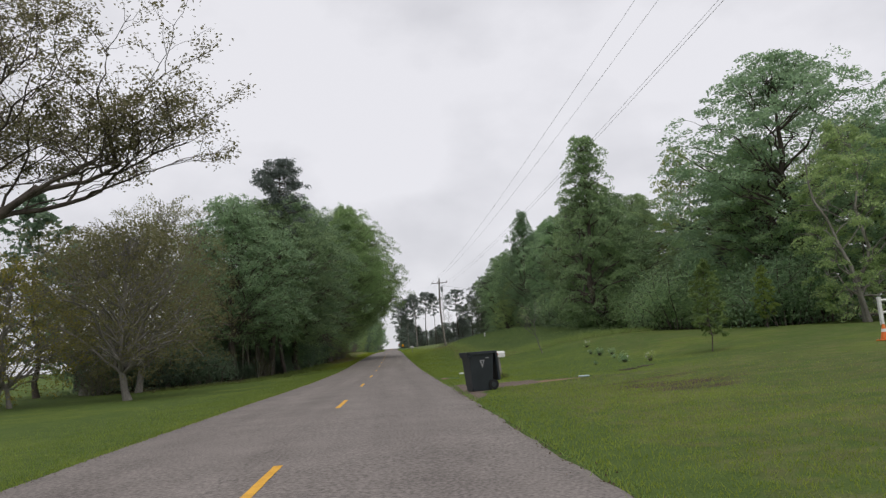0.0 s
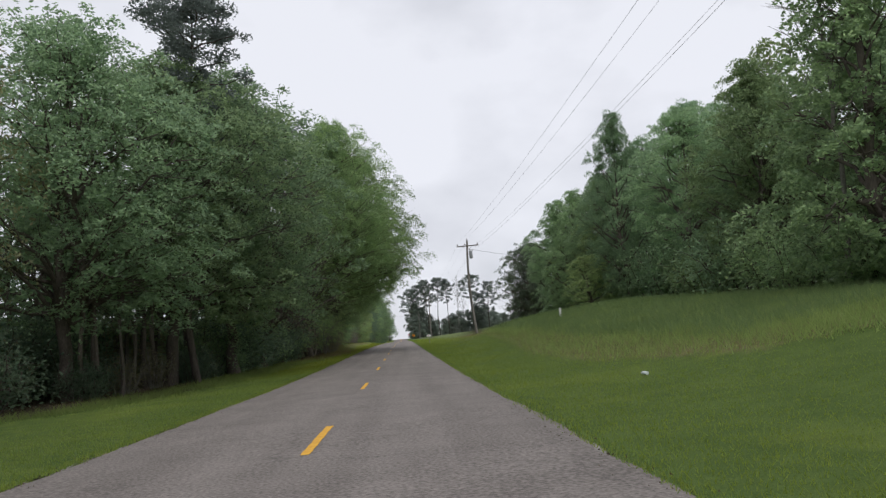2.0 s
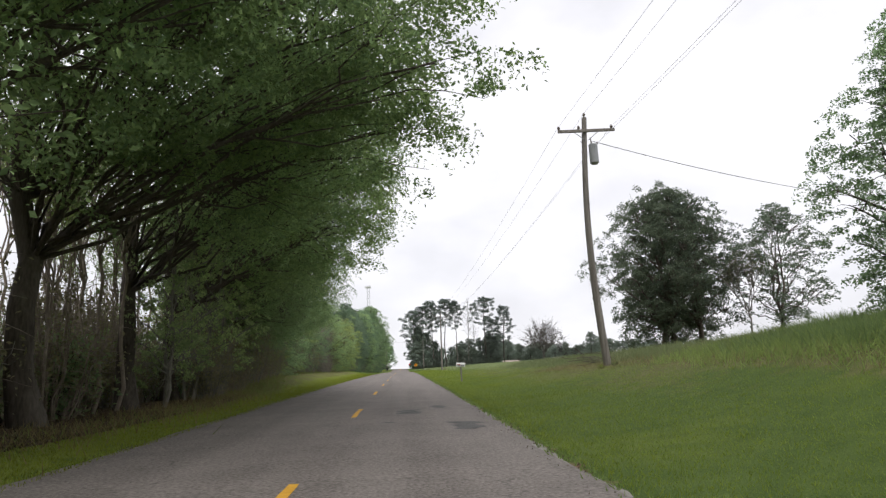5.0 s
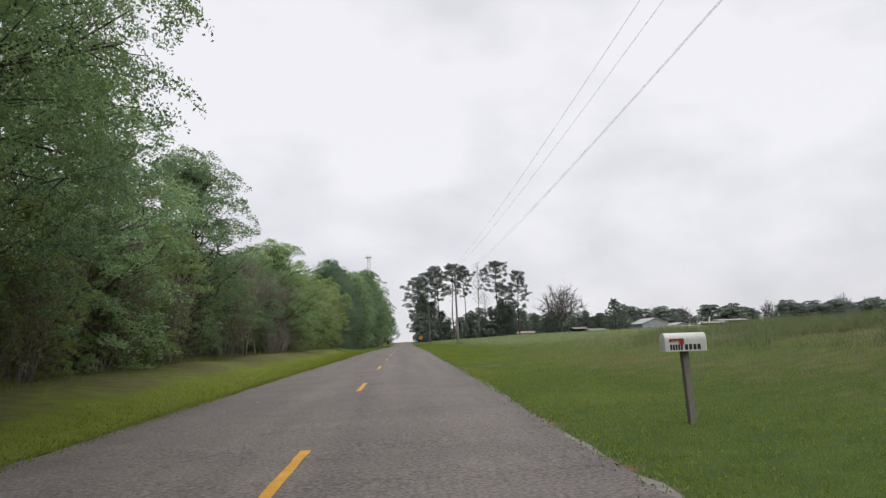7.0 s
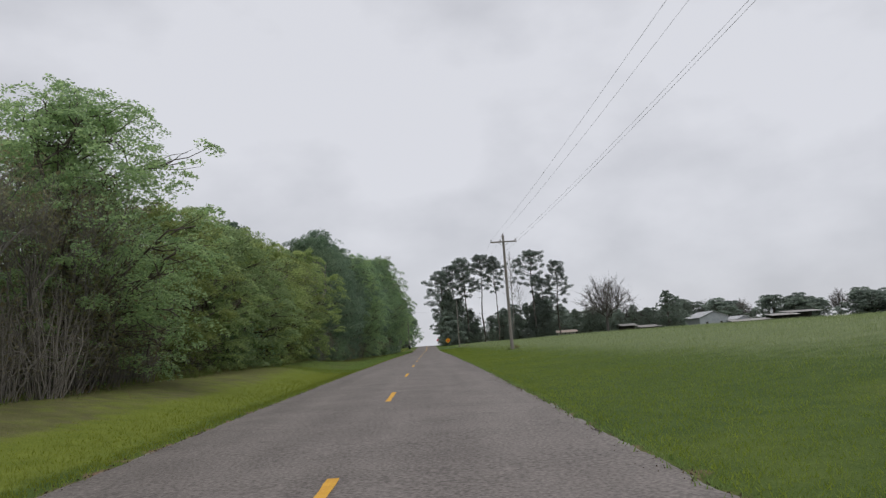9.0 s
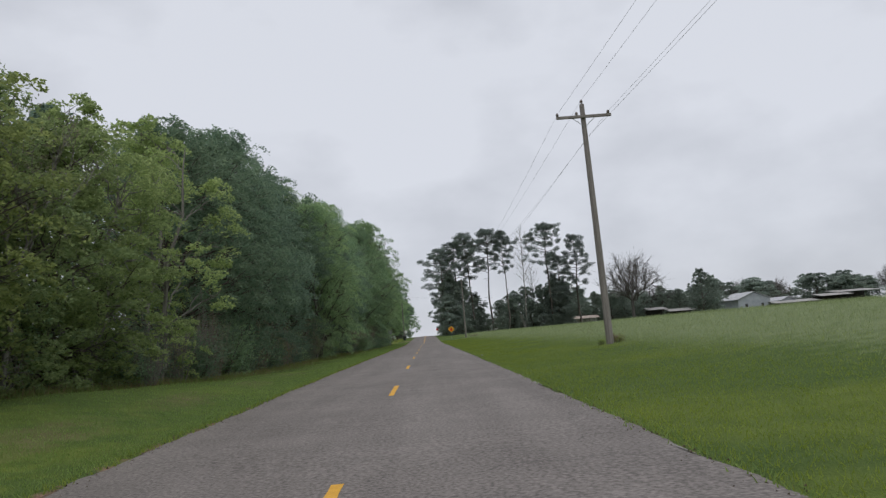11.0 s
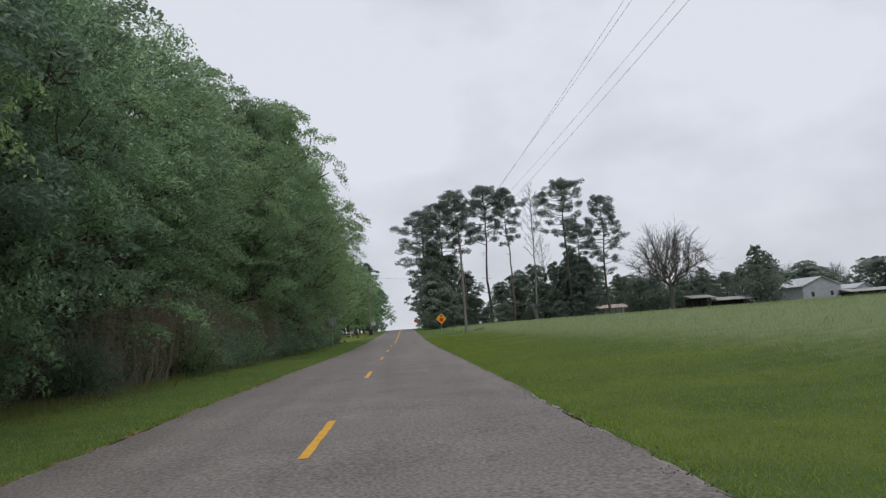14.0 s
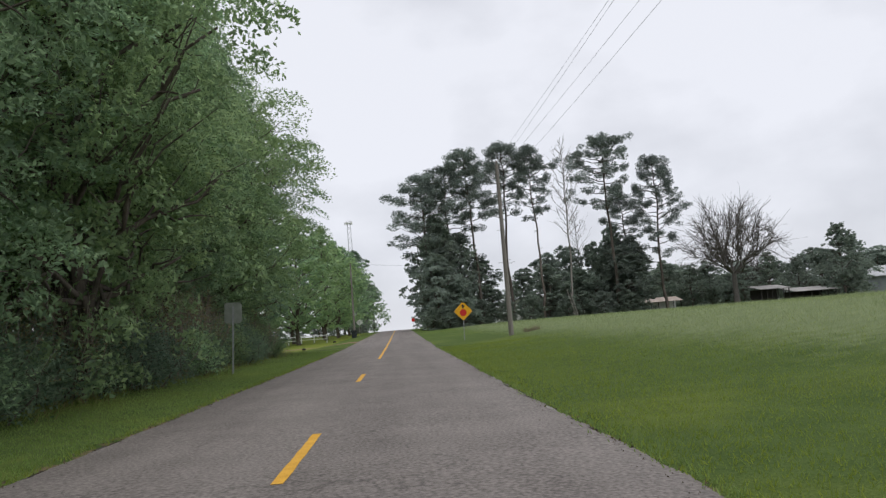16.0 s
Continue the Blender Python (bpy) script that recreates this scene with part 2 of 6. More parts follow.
def ground_material():
    """Mown grass, with leaf litter, bare dirt and dry patches where the cover attributes say so."""
    m = bpy.data.materials.new("ground_cover")
    m.use_nodes = True
    nt = m.node_tree
    N, L, b = nt.nodes.new, nt.links.new, nt.nodes["Principled BSDF"]
    co = N("ShaderNodeTexCoord")

    def noise_at(scale, detail):
        n = N("ShaderNodeTexNoise")
        n.inputs["Scale"].default_value, n.inputs["Detail"].default_value = scale, detail
        L(co.outputs["Object"], n.inputs["Vector"])
        return n.outputs["Fac"]

    def ramp_of(fac, lo, hi, c0, c1):
        r = N("ShaderNodeValToRGB")
        r.color_ramp.elements[0].position, r.color_ramp.elements[1].position = lo, hi
        r.color_ramp.elements[0].color, r.color_ramp.elements[1].color = (*c0, 1), (*c1, 1)
        L(fac, r.inputs["Fac"])
        return r.outputs["Color"]

    def blend(fac, one, two):
        x = N("ShaderNodeMix")
        x.data_type = "RGBA"
        L(fac, x.inputs[0]), L(one, x.inputs[6]), L(two, x.inputs[7])
        return x.outputs[2]

    def cover(name, softness):
        at, ad, mr = N("ShaderNodeAttribute"), N("ShaderNodeMath"), N("ShaderNodeMapRange")
        at.attribute_name = name
        ad.operation = "ADD"
        L(at.outputs["Fac"], ad.inputs[0]), L(noise_at(2.2, 6.0), ad.inputs[1])
        mr.inputs["From Min"].default_value, mr.inputs["From Max"].default_value = 1.0 - softness, 1.0 + softness
        L(ad.outputs[0], mr.inputs["Value"])
        return mr.outputs[0]

    big, mid, fine = noise_at(0.22, 4.0), noise_at(1.7, 5.0), noise_at(38.0, 4.0)
    both = N("ShaderNodeMix")
    both.inputs[0].default_value = 0.66
    L(mid, both.inputs[2]), L(fine, both.inputs[3])
    green = ramp_of(both.outputs[0], 0.34, 0.66, (0.044, 0.074, 0.017), (0.100, 0.142, 0.036))
    pale = ramp_of(both.outputs[0], 0.34, 0.66, (0.110, 0.142, 0.020), (0.205, 0.238, 0.044))
    litter = ramp_of(both.outputs[0], 0.35, 0.65, (0.030, 0.024, 0.018), (0.110, 0.080, 0.055))
    dirt = ramp_of(both.outputs[0], 0.35, 0.65, (0.15, 0.088, 0.058), (0.30, 0.20, 0.145))
    apron = ramp_of(both.outputs[0], 0.35, 0.65, (0.095, 0.072, 0.060), (0.195, 0.155, 0.132))
    dry = ramp_of(both.outputs[0], 0.35, 0.65, (0.080, 0.082, 0.032), (0.172, 0.165, 0.072))
    # pale grey-green meadow; part of the paleness is haze put into the colour
    meadow = ramp_of(both.outputs[0], 0.35, 0.65, (0.118, 0.152, 0.066), (0.215, 0.250, 0.125))
    spots = N("ShaderNodeMapRange")
    spots.inputs["From Min"].default_value, spots.inputs["From Max"].default_value = 0.5, 0.9
    L(big, spots.inputs["Value"])
    c = blend(spots.outputs[0], green, pale)
    c = blend(cover("yellow", 0.25), c, pale)
    c = blend(cover("dry", 0.2), c, dry)
    c = blend(cover("meadow", 0.25), c, meadow)
    c = blend(cover("litter", 0.3), c, litter)
    c = blend(cover("dirt", 0.10), c, dirt)
    c = blend(cover("apron", 0.08), c, apron)
    L(c, b.inputs["Base Color"])
    b.inputs["Roughness"].default_value, b.inputs["Specular IOR Level"].default_value = 0.95, 0.1
    bp = N("ShaderNodeBump")
    bp.inputs["Strength"].default_value, bp.inputs["Distance"].default_value = 0.9, 0.05
    L(both.outputs[0], bp.inputs["Height"]), L(bp.outputs["Normal"], b.inputs["Normal"])
    return m


def road_material():
    """Old grey asphalt: coarse chips, wheel tracks worn smooth, stains, hairline cracks."""
    m = bpy.data.materials.new("old_asphalt")
    m.use_nodes = True
    nt = m.node_tree
    N, L, b = nt.nodes.new, nt.links.new, nt.nodes["Principled BSDF"]
    co = N("ShaderNodeTexCoord")
    chips, stain, long_, mp = N("ShaderNodeTexNoise"), N("ShaderNodeTexNoise"), N("ShaderNodeTexNoise"), N("ShaderNodeMapping")
    chips.inputs["Scale"].default_value, chips.inputs["Detail"].default_value = 26.0, 8.0
    stain.inputs["Scale"].default_value, stain.inputs["Detail"].default_value = 0.8, 6.0
    mp.inputs["Scale"].default_value = (1.3, 0.06, 1.0)
    long_.inputs["Scale"].default_value, long_.inputs["Detail"].default_value = 1.0, 4.0
    L(co.outputs["Object"], mp.inputs["Vector"]), L(mp.outputs[0], long_.inputs["Vector"])
    L(co.outputs["Object"], chips.inputs["Vector"]), L(co.outputs["Object"], stain.inputs["Vector"])
    m1, m2 = N("ShaderNodeMix"), N("ShaderNodeMix")
    m1.inputs[0].default_value, m2.inputs[0].default_value = 0.5, 0.66
    L(stain.outputs["Fac"], m1.inputs[2]), L(long_.outputs["Fac"], m1.inputs[3])
    L(m1.outputs[0], m2.inputs[2]), L(chips.outputs["Fac"], m2.inputs[3])
    r = N("ShaderNodeValToRGB")
    r.color_ramp.elements[0].position, r.color_ramp.elements[1].position = 0.38, 0.62
    r.color_ramp.elements[0].color, r.color_ramp.elements[1].color = (0.083, 0.070, 0.063, 1), (0.236, 0.207, 0.190, 1)
    L(m2.outputs[0], r.inputs["Fac"])
    vor, mr, mx = N("ShaderNodeTexVoronoi"), N("ShaderNodeMapRange"), N("ShaderNodeMix")
    vor.feature = "DISTANCE_TO_EDGE"
    vor.inputs["Scale"].default_value = 0.22
    wob, add = N("ShaderNodeTexNoise"), N("ShaderNodeVectorMath")
    wob.inputs["Scale"].default_value, wob.inputs["Detail"].default_value = 1.5, 4.0
    L(co.outputs["Object"], wob.inputs["Vector"])
    L(co.outputs["Object"], add.inputs[0]), L(wob.outputs["Color"], add.inputs[1]), L(add.outputs[0], vor.inputs["Vector"])
    mr.inputs["From Min"].default_value, mr.inputs["From Max"].default_value = 0.0, 0.004
    mr.inputs["To Min"].default_value, mr.inputs["To Max"].default_value = 0.62, 1.0
    L(vor.outputs["Distance"], mr.inputs["Value"])
    mx.data_type, mx.blend_type = "RGBA", "MULTIPLY"
    mx.inputs[0].default_value = 1.0
    L(r.outputs["Color"], mx.inputs[6]), L(mr.outputs[0], mx.inputs[7])
    L(mx.outputs[2], b.inputs["Base Color"])
    b.inputs["Roughness"].default_value, b.inputs["Specular IOR Level"].default_value = 0.8, 0.35
    bp = N("ShaderNodeBump")
    bp.inputs["Strength"].default_value, bp.inputs["Distance"].default_value = 0.6, 0.012
    L(chips.outputs["Fac"], bp.inputs["Height"]), L(bp.outputs["Normal"], b.inputs["Normal"])
    return m


MATS["ground_cover"] = ground_material()
MATS["old_asphalt"] = road_material()


# ---- mesh helpers ----
def raw_mesh(name, verts, faces, mat, smooth=False):
    """A mesh from arrays: faces all of one size."""
    verts, faces = np.asarray(verts, np.float32), np.asarray(faces, np.int32)
    me = bpy.data.meshes.new(name)
    n, k = faces.shape
    me.vertices.add(len(verts))
    me.vertices.foreach_set("co", verts.ravel())
    me.loops.add(n * k)
    me.loops.foreach_set("vertex_index", faces.ravel())
    me.polygons.add(n)
    me.polygons.foreach_set("loop_start", np.arange(0, n * k, k, dtype=np.int32))
    me.polygons.foreach_set("loop_total", np.full(n, k, np.int32))
    me.polygons.foreach_set("use_smooth", np.full(n, smooth))
    me.materials.append(MATS[mat])
    me.update(calc_edges=True)
    me.validate()
    return me


def part(name, bm, mat, parent=None, label="", smooth=False):
    """Links a bmesh as one mesh object under a thing or a part."""
    me = bpy.data.meshes.new(name)
    bm.to_mesh(me)
    bm.free()
    me.materials.append(MATS[mat])
    if smooth:
        me.polygons.foreach_set("use_smooth", [True] * len(me.polygons))
    ob = new(name, me)
    ob.parent = parent
    return tagged(ob, label)


def mesh_part(name, me, parent=None, label=""):
    ob = new(name, me)
    ob.parent = parent
    return tagged(ob, label)


def thing(name, m, label, category, group="", kind=""):
    ob = new(name)
    ob.empty_display_size = 0.1
    ob.matrix_world = m
    return tagged(ob, label, category, group, kind)


def box(bm, x0, x1, y0, y1, z0, z1, bevel=0.0):
    r = bmesh.ops.create_cube(bm, size=1.0, matrix=Matrix.LocRotScale(((x0 + x1) / 2, (y0 + y1) / 2, (z0 + z1) / 2), None, (x1 - x0, y1 - y0, z1 - z0)))
    if bevel:
        edges = list({e for v in r["verts"] for e in v.link_edges})
        bmesh.ops.bevel(bm, geom=edges, offset=bevel, segments=2, affect="EDGES", profile=0.5)
    return bm


def rod(bm, a, b, r0, r1=None, sides=10):
    a, b = Vector(a), Vector(b)
    m = Matrix.Translation((a + b) / 2) @ (b - a).to_track_quat("Z", "Y").to_matrix().to_4x4()
    bmesh.ops.create_cone(bm, cap_ends=True, segments=sides, radius1=r0, radius2=r0 if r1 is None else r1, depth=(b - a).length, matrix=m)
    return bm


def prism(bm, outline, y0, y1):
    """A flat outline in x and z, drawn out from y0 to y1."""
    one = [bm.verts.new((x, y0, z)) for x, z in outline]
    two = [bm.verts.new((x, y1, z)) for x, z in outline]
    bm.faces.new(one), bm.faces.new(two[::-1])
    for i in range(len(one)):
        j = (i + 1) % len(one)
        bm.faces.new((one[j], one[i], two[i], two[j]))
    bmesh.ops.recalc_face_normals(bm, faces=bm.faces)
    return bm


class Tubes:
    """Collects tapered branches as rings of quads."""

    def __init__(self):
        self.v, self.f, self.n = [], [], 0

    def add(self, pts, radii, sides=6):
        pts = np.asarray(pts, float)
        d = np.gradient(pts, axis=0)
        d /= np.linalg.norm(d, axis=1, keepdims=True) + 1e-9
        ref = np.where(np.abs(d[:, 2:3]) > 0.9, [[1.0, 0, 0]], [[0, 0, 1.0]])
        a = np.cross(d, ref)
        a /= np.linalg.norm(a, axis=1, keepdims=True) + 1e-9
        b = np.cross(d, a)
        ang = np.arange(sides) * 2 * np.pi / sides
        ring = pts[:, None] + np.asarray(radii)[:, None, None] * (np.cos(ang)[None, :, None] * a[:, None] + np.sin(ang)[None, :, None] * b[:, None])
        k = len(pts)
        i = self.n + (np.arange(k - 1)[:, None] * sides + np.arange(sides)[None])
        j = self.n + (np.arange(k - 1)[:, None] * sides + (np.arange(sides)[None] + 1) % sides)
        self.v.append(ring.reshape(-1, 3))
        self.f.append(np.stack([i, j, j + sides, i + sides], -1).reshape(-1, 4))
        self.n += k * sides

    def mesh(self, name, mat):
        return raw_mesh(name, np.concatenate(self.v), np.concatenate(self.f), mat, True)


def smooth(t):
    t = np.clip(t, 0, 1)
    return t * t * (3 - 2 * t)


def leaf_quads(rng, centres, size, up=0.3, narrow=0.5, droop=0.0):
    """One folded rhombic leaf at each centre."""
    n = len(centres)
    d = rng.normal(size=(n, 3))
    d[:, 2] = d[:, 2] * 0.6 - droop
    d /= np.linalg.norm(d, axis=1, keepdims=True)
    nrm = rng.normal(size=(n, 3))
    nrm[:, 2] += up * 2
    side = np.cross(d, nrm)
    side /= np.linalg.norm(side, axis=1, keepdims=True) + 1e-9
    nrm = np.cross(side, d)
    s = (size * rng.uniform(0.6, 1.35, n))[:, None]
    v = np.stack([centres - d * s * 0.5, centres + side * s * narrow * 0.5 + nrm * s * 0.1, centres + d * s * 0.5, centres - side * s * narrow * 0.5 + nrm * s * 0.1], 1).reshape(-1, 3)
    return v, np.arange(n * 4).reshape(n, 4)


def wander(rng, a, b, steps, amount, sag=0.0):
    """A crooked line from a to b."""
    t = np.linspace(0, 1, steps)[:, None]
    p = np.asarray(a) * (1 - t) + np.asarray(b) * t
    w = np.cumsum(rng.normal(size=(steps, 3)), 0)
    w -= w[0] + (w[-1] - w[0]) * t
    p = p + w * amount
    p[:, 2] += sag * np.sin(np.pi * t[:, 0])
    return p


# ---- trees: each kind is shaped once, the copies share the meshes ----
def crown_profile(k, shape):
    """Width of a crown at a height from 0 (its foot) to 1 (its top)."""
    if shape == "cone":
        return (1 - k) ** 0.75 * (0.55 + 0.45 * np.minimum(1, k * 6)) + 0.06
    if shape == "dome":
        return np.minimum(1, 0.62 + k * 1.3) * np.sqrt(np.clip(1 - k**3.2, 0, 1))
    return np.sqrt(np.clip(1 - (2 * k - 0.86) ** 2 * 0.74, 0, 1)) * np.sqrt(np.clip(1 - k**6, 0, 1))


def broadleaf(seed, height, radius, bottom, leaves, size, lobes, trunk_r, mat_leaf, mat_bark="bark", stems=1, shape="oval", narrow=0.5, open_=0.0, pad=110, over=0.0, clump=(0.24, 0.46), limb=0.5, hollow=-0.5):
    """A trunk with limbs to the lobes of an uneven crown. Returns the two meshes."""
    rng = np.random.default_rng(seed)
    tub = Tubes()
    deep = height - bottom
    k = np.clip((np.arange(lobes) + rng.uniform(0, 1, lobes)) / lobes, 0.02, 0.97)
    k = k ** (1.25 if shape == "cone" else 0.95)
    w = radius * crown_profile(k, shape)
    rad = np.minimum(radius * rng.uniform(0.24, 0.36, lobes), w * 0.75 + 0.12 * radius)
    ang = np.arange(lobes) * 2.39996 + rng.uniform(-0.5, 0.5, lobes)
    out = np.maximum(0, w * rng.uniform(0.8, 1.12, lobes) - rad * 0.85)
    inner = rng.uniform(size=lobes) < 0.2
    out[inner] *= 0.45
    cen = np.stack([np.cos(ang) * out, np.sin(ang) * out, np.minimum(bottom + k * deep, height - rad * 0.55)], -1)
    cen[:, 0] += over * smooth((k + 0.15) / 0.5)
    if over > 2:
        cen[:, 2] -= np.clip(cen[:, 0] - 3.0, 0, 9) * 0.32 * (k < 0.7)
    tops = []
    for s in range(stems):
        foot = np.array([rng.normal() * 0.25 * (stems > 1), rng.normal() * 0.25 * (stems > 1), -0.3])
        tip = np.array([rng.normal() * radius * 0.22 * (stems > 1), rng.normal() * radius * 0.22 * (stems > 1), height * 0.86])
        p = wander(rng, foot, tip, 12, height * 0.012)
        r = trunk_r / stems**0.5 * (1 - np.linspace(0, 1, 12)) ** 0.8 + 0.02 * min(1, trunk_r * 6)
        r[0] *= 1.4
        tub.add(p, r, 9)
        tops.append((p, r))
    fine = min(1, trunk_r * 6)
    for i in range(lobes):
        p, r = tops[i % stems]
        want = np.clip(cen[i, 2] - rad[i] - np.hypot(*(cen[i, :2] - p[5, :2])) * 0.45, bottom * 0.6, height * 0.8)
        j = int(np.clip(np.searchsorted(p[:, 2], want), 2, 10))
        q = wander(rng, p[j], cen[i], 7, radius * 0.035, radius * 0.05)
        tub.add(q, np.linspace(r[j] * limb, 0.02 * fine, 7), 5)
        for _ in range(4):
            e = cen[i] + np.clip(rng.normal(size=3), -1.2, 1.2) * rad[i] * 0.5
            tub.add(wander(rng, q[rng.integers(3, 6)], e, 5, radius * 0.02), np.linspace(0.03, 0.007, 5) * fine, 3)
    share = rad**2 / (rad**2).sum()
    pts = []
    for i in range(lobes):
        n = int(leaves * share[i])
        sub = max(9, int(n / pad))
        su = rng.normal(size=(sub, 3))
        su /= np.linalg.norm(su, axis=1, keepdims=True)
        sc = cen[i] + su * rad[i] * (rng.uniform(0.2 + open_, 1.0, sub)[:, None] ** 0.45) * [1.0, 1.0, 0.85]
        which = rng.integers(0, sub, n)
        # each spray is a dense, tilted pad of leaves that dips towards its outer rim
        rr, aa = np.sqrt(rng.uniform(0, 1, n)) * rad[i] * rng.uniform(*clump, sub)[which], rng.uniform(0, 2 * np.pi, n)
        off = np.stack([np.cos(aa) * rr, np.sin(aa) * rr, rng.normal(size=n) * rad[i] * 0.05], -1)
        tilt = rng.normal(size=(sub, 2)) * 0.28 - su[:, :2] * 0.35
        off[:, 2] += (off[:, :2] * tilt[which]).sum(1) - rr**2 / (rad[i] * 0.9)
        pts.append(sc[which] + off)
    c = np.concatenate(pts)
    if over:
        c = c[(c[:, 0] > hollow) | (rng.uniform(size=len(c)) < 0.1)]
    v, f = leaf_quads(rng, c[c[:, 2] > 0.05], size, up=0.2, narrow=narrow, droop=0.15)
    return tub.mesh("trunk", mat_bark), raw_mesh("crown", v, f, mat_leaf)


def branching(seed, height, spread, first, levels, trunk_r, leaves, size, mat_leaf, mat_bark="pale_bark", stems=3, reach=0.66, per=4, thin=0.5):
    """A tree that shows its branches: forks again and again, with few leaves or none at the tips."""
    rng = np.random.default_rng(seed)
    tub, tips = Tubes(), []

    def grow(p, d, length, r, level):
        end = p + d * length
        q = wander(rng, p, end, 6, length * 0.035, -0.03 * length if level else 0)
        tub.add(q, np.linspace(r, r * 0.62, 6), 8 if level == 0 else (5 if level < 3 else 3))
        if level >= levels:
            tips.append(q[3:])
            return
        for k in range(per + (level == 0) * (stems - 2)):
            a = rng.uniform(0, 2 * np.pi)
            out = np.array([np.cos(a), np.sin(a), 0])
            nd = d * rng.uniform(0.55, 1.0) + out * spread * rng.uniform(0.45, 1.05) + np.array([0, 0, 0.16])
            nd /= np.linalg.norm(nd)
            at = q[rng.integers(3, 6)] if level else q[-1] * 0.9 + q[4] * 0.1
            grow(at, nd, length * reach * rng.uniform(0.7, 1.2), r * thin, level + 1)

    grow(np.array([0, 0, -0.3]), np.array([0.03, 0, 1.0]), first, trunk_r, 0)
    allv = np.concatenate(tub.v)
    k = height / allv[:, 2].max()
    tub.v = [x * [k, k, k] for x in tub.v]
    trunk = tub.mesh("trunk", mat_bark)
    if not leaves:
        return trunk, None
    t = np.concatenate(tips) * k
    c = t[rng.integers(0, len(t), leaves)] + rng.normal(size=(leaves, 3)) * size * 1.3
    v, f = leaf_quads(rng, c, size, droop=0.4)
    return trunk, raw_mesh("crown", v, f, mat_leaf)


def pine(seed, height, radius, bottom, boughs, trunk_r):
    """A tall bare trunk with level boughs that end in rounded clumps of needles, open to the sky between them."""
    rng = np.random.default_rng(seed)
    tub = Tubes()
    p = wander(rng, (0, 0, -0.3), (rng.normal() * 0.5, rng.normal() * 0.5, height * 0.97), 14, height * 0.006)
    tub.add(p, np.linspace(trunk_r, 0.05, 14), 9)
    pts = []

    def on_trunk(h):
        return np.array([np.interp(h, p[:, 2], p[:, 0]), np.interp(h, p[:, 2], p[:, 1]), h])

    for i in range(boughs):
        k = ((i + rng.uniform(0, 1)) / boughs) ** 0.62
        o = on_trunk(bottom + (height - bottom) * 0.95 * k)
        a = i * 2.39996 + rng.uniform(-0.5, 0.5)
        reach = radius * (0.5 + 0.55 * np.sin(np.pi * min(1, 0.1 + 0.72 * k))) * rng.uniform(0.5, 1.1) * np.sqrt(max(0.1, 1 - k**5))
        e = o + np.array([np.cos(a) * reach, np.sin(a) * reach, reach * rng.uniform(0.05, 0.4)])
        q = wander(rng, o, e, 6, reach * 0.04)
        tub.add(q, np.linspace(0.085, 0.02, 6), 4)
        for b in range(int(rng.integers(2, 5))):
            c = q[5 - b % 3] + rng.normal(size=3) * [0.55, 0.55, 0.2] + [0, 0, 0.15]
            r = rng.uniform(0.55, 1.1)
            n = int(150 * r * r)
            d = rng.normal(size=(n, 3))
            d /= np.linalg.norm(d, axis=1, keepdims=True)
            pts.append(c + d * (rng.uniform(0, 1, n) ** 0.45)[:, None] * [r, r, r * 0.72])
    for _ in range(7):
        o = on_trunk(rng.uniform(bottom * 0.4, bottom))
        a = rng.uniform(0, 2 * np.pi)
        tub.add(wander(rng, o, o + np.array([np.cos(a), np.sin(a), 0.1]) * rng.uniform(0.7, 2.2), 5, 0.05), np.linspace(0.05, 0.012, 5), 4)
    v, f = leaf_quads(rng, np.concatenate(pts), 0.36, up=0.1, narrow=0.34)
    return tub.mesh("trunk", "bark"), raw_mesh("crown", v, f, "pine_needle")


def fan_bare(seed, height, radius, fork, limbs, trunk_r):
    """A leafless spreading tree: limbs fan out from a low fork and break up into twigs that fill a rounded crown."""
    rng = np.random.default_rng(seed)
    tub = Tubes()
    base = np.array([0.0, 0.0, fork])
    tub.add(np.array([[0, 0, -0.3], [0, 0, fork * 0.5], [0, 0, fork]]), np.array([trunk_r * 1.3, trunk_r, trunk_r * 0.92]), 10)

    def rim(a, tilt):
        """A point of the crown's outline, by heading and by tilt from the upright."""
        return base + np.array([np.cos(a) * np.sin(tilt) * radius, np.sin(a) * np.sin(tilt) * radius, np.cos(tilt) * (height - fork)])

    for i in range(limbs):
        a, tilt = i * 2.39996 + rng.uniform(-0.3, 0.3), 1.3 * math.sqrt((i + 0.4) / limbs)
        limb = wander(rng, base, base + (rim(a, tilt) - base) * rng.uniform(0.78, 0.95), 10, 0.5, 0.05 * radius * tilt)
        tub.add(limb, np.linspace(trunk_r * 0.44, 0.03, 10), 6)
        for j in range(13):
            at = limb[2 + j * 7 // 13]
            e = rim(a + rng.normal() * 0.55, min(1.5, abs(tilt + rng.normal() * 0.30)))
            k = rng.uniform(0.35, 0.8)
            bough = wander(rng, at, at + (e - at) * k, 7, 0.2, 0.04 * radius)
            tub.add(bough, np.linspace(0.07, 0.02, 7), 4)
            for m in range(12):
                b = bough[1 + m * 5 // 11]
                d = (bough[-1] - bough[0]) / (np.linalg.norm(bough[-1] - bough[0]) + 1e-6) + rng.normal(size=3) * 0.5 + [0, 0, 0.15]
                tub.add(wander(rng, b, b + d * rng.uniform(0.8, 2.0), 4, 0.05), np.linspace(0.03, 0.012, 4), 3)
    return tub.mesh("trunk", "grey_bark"), None


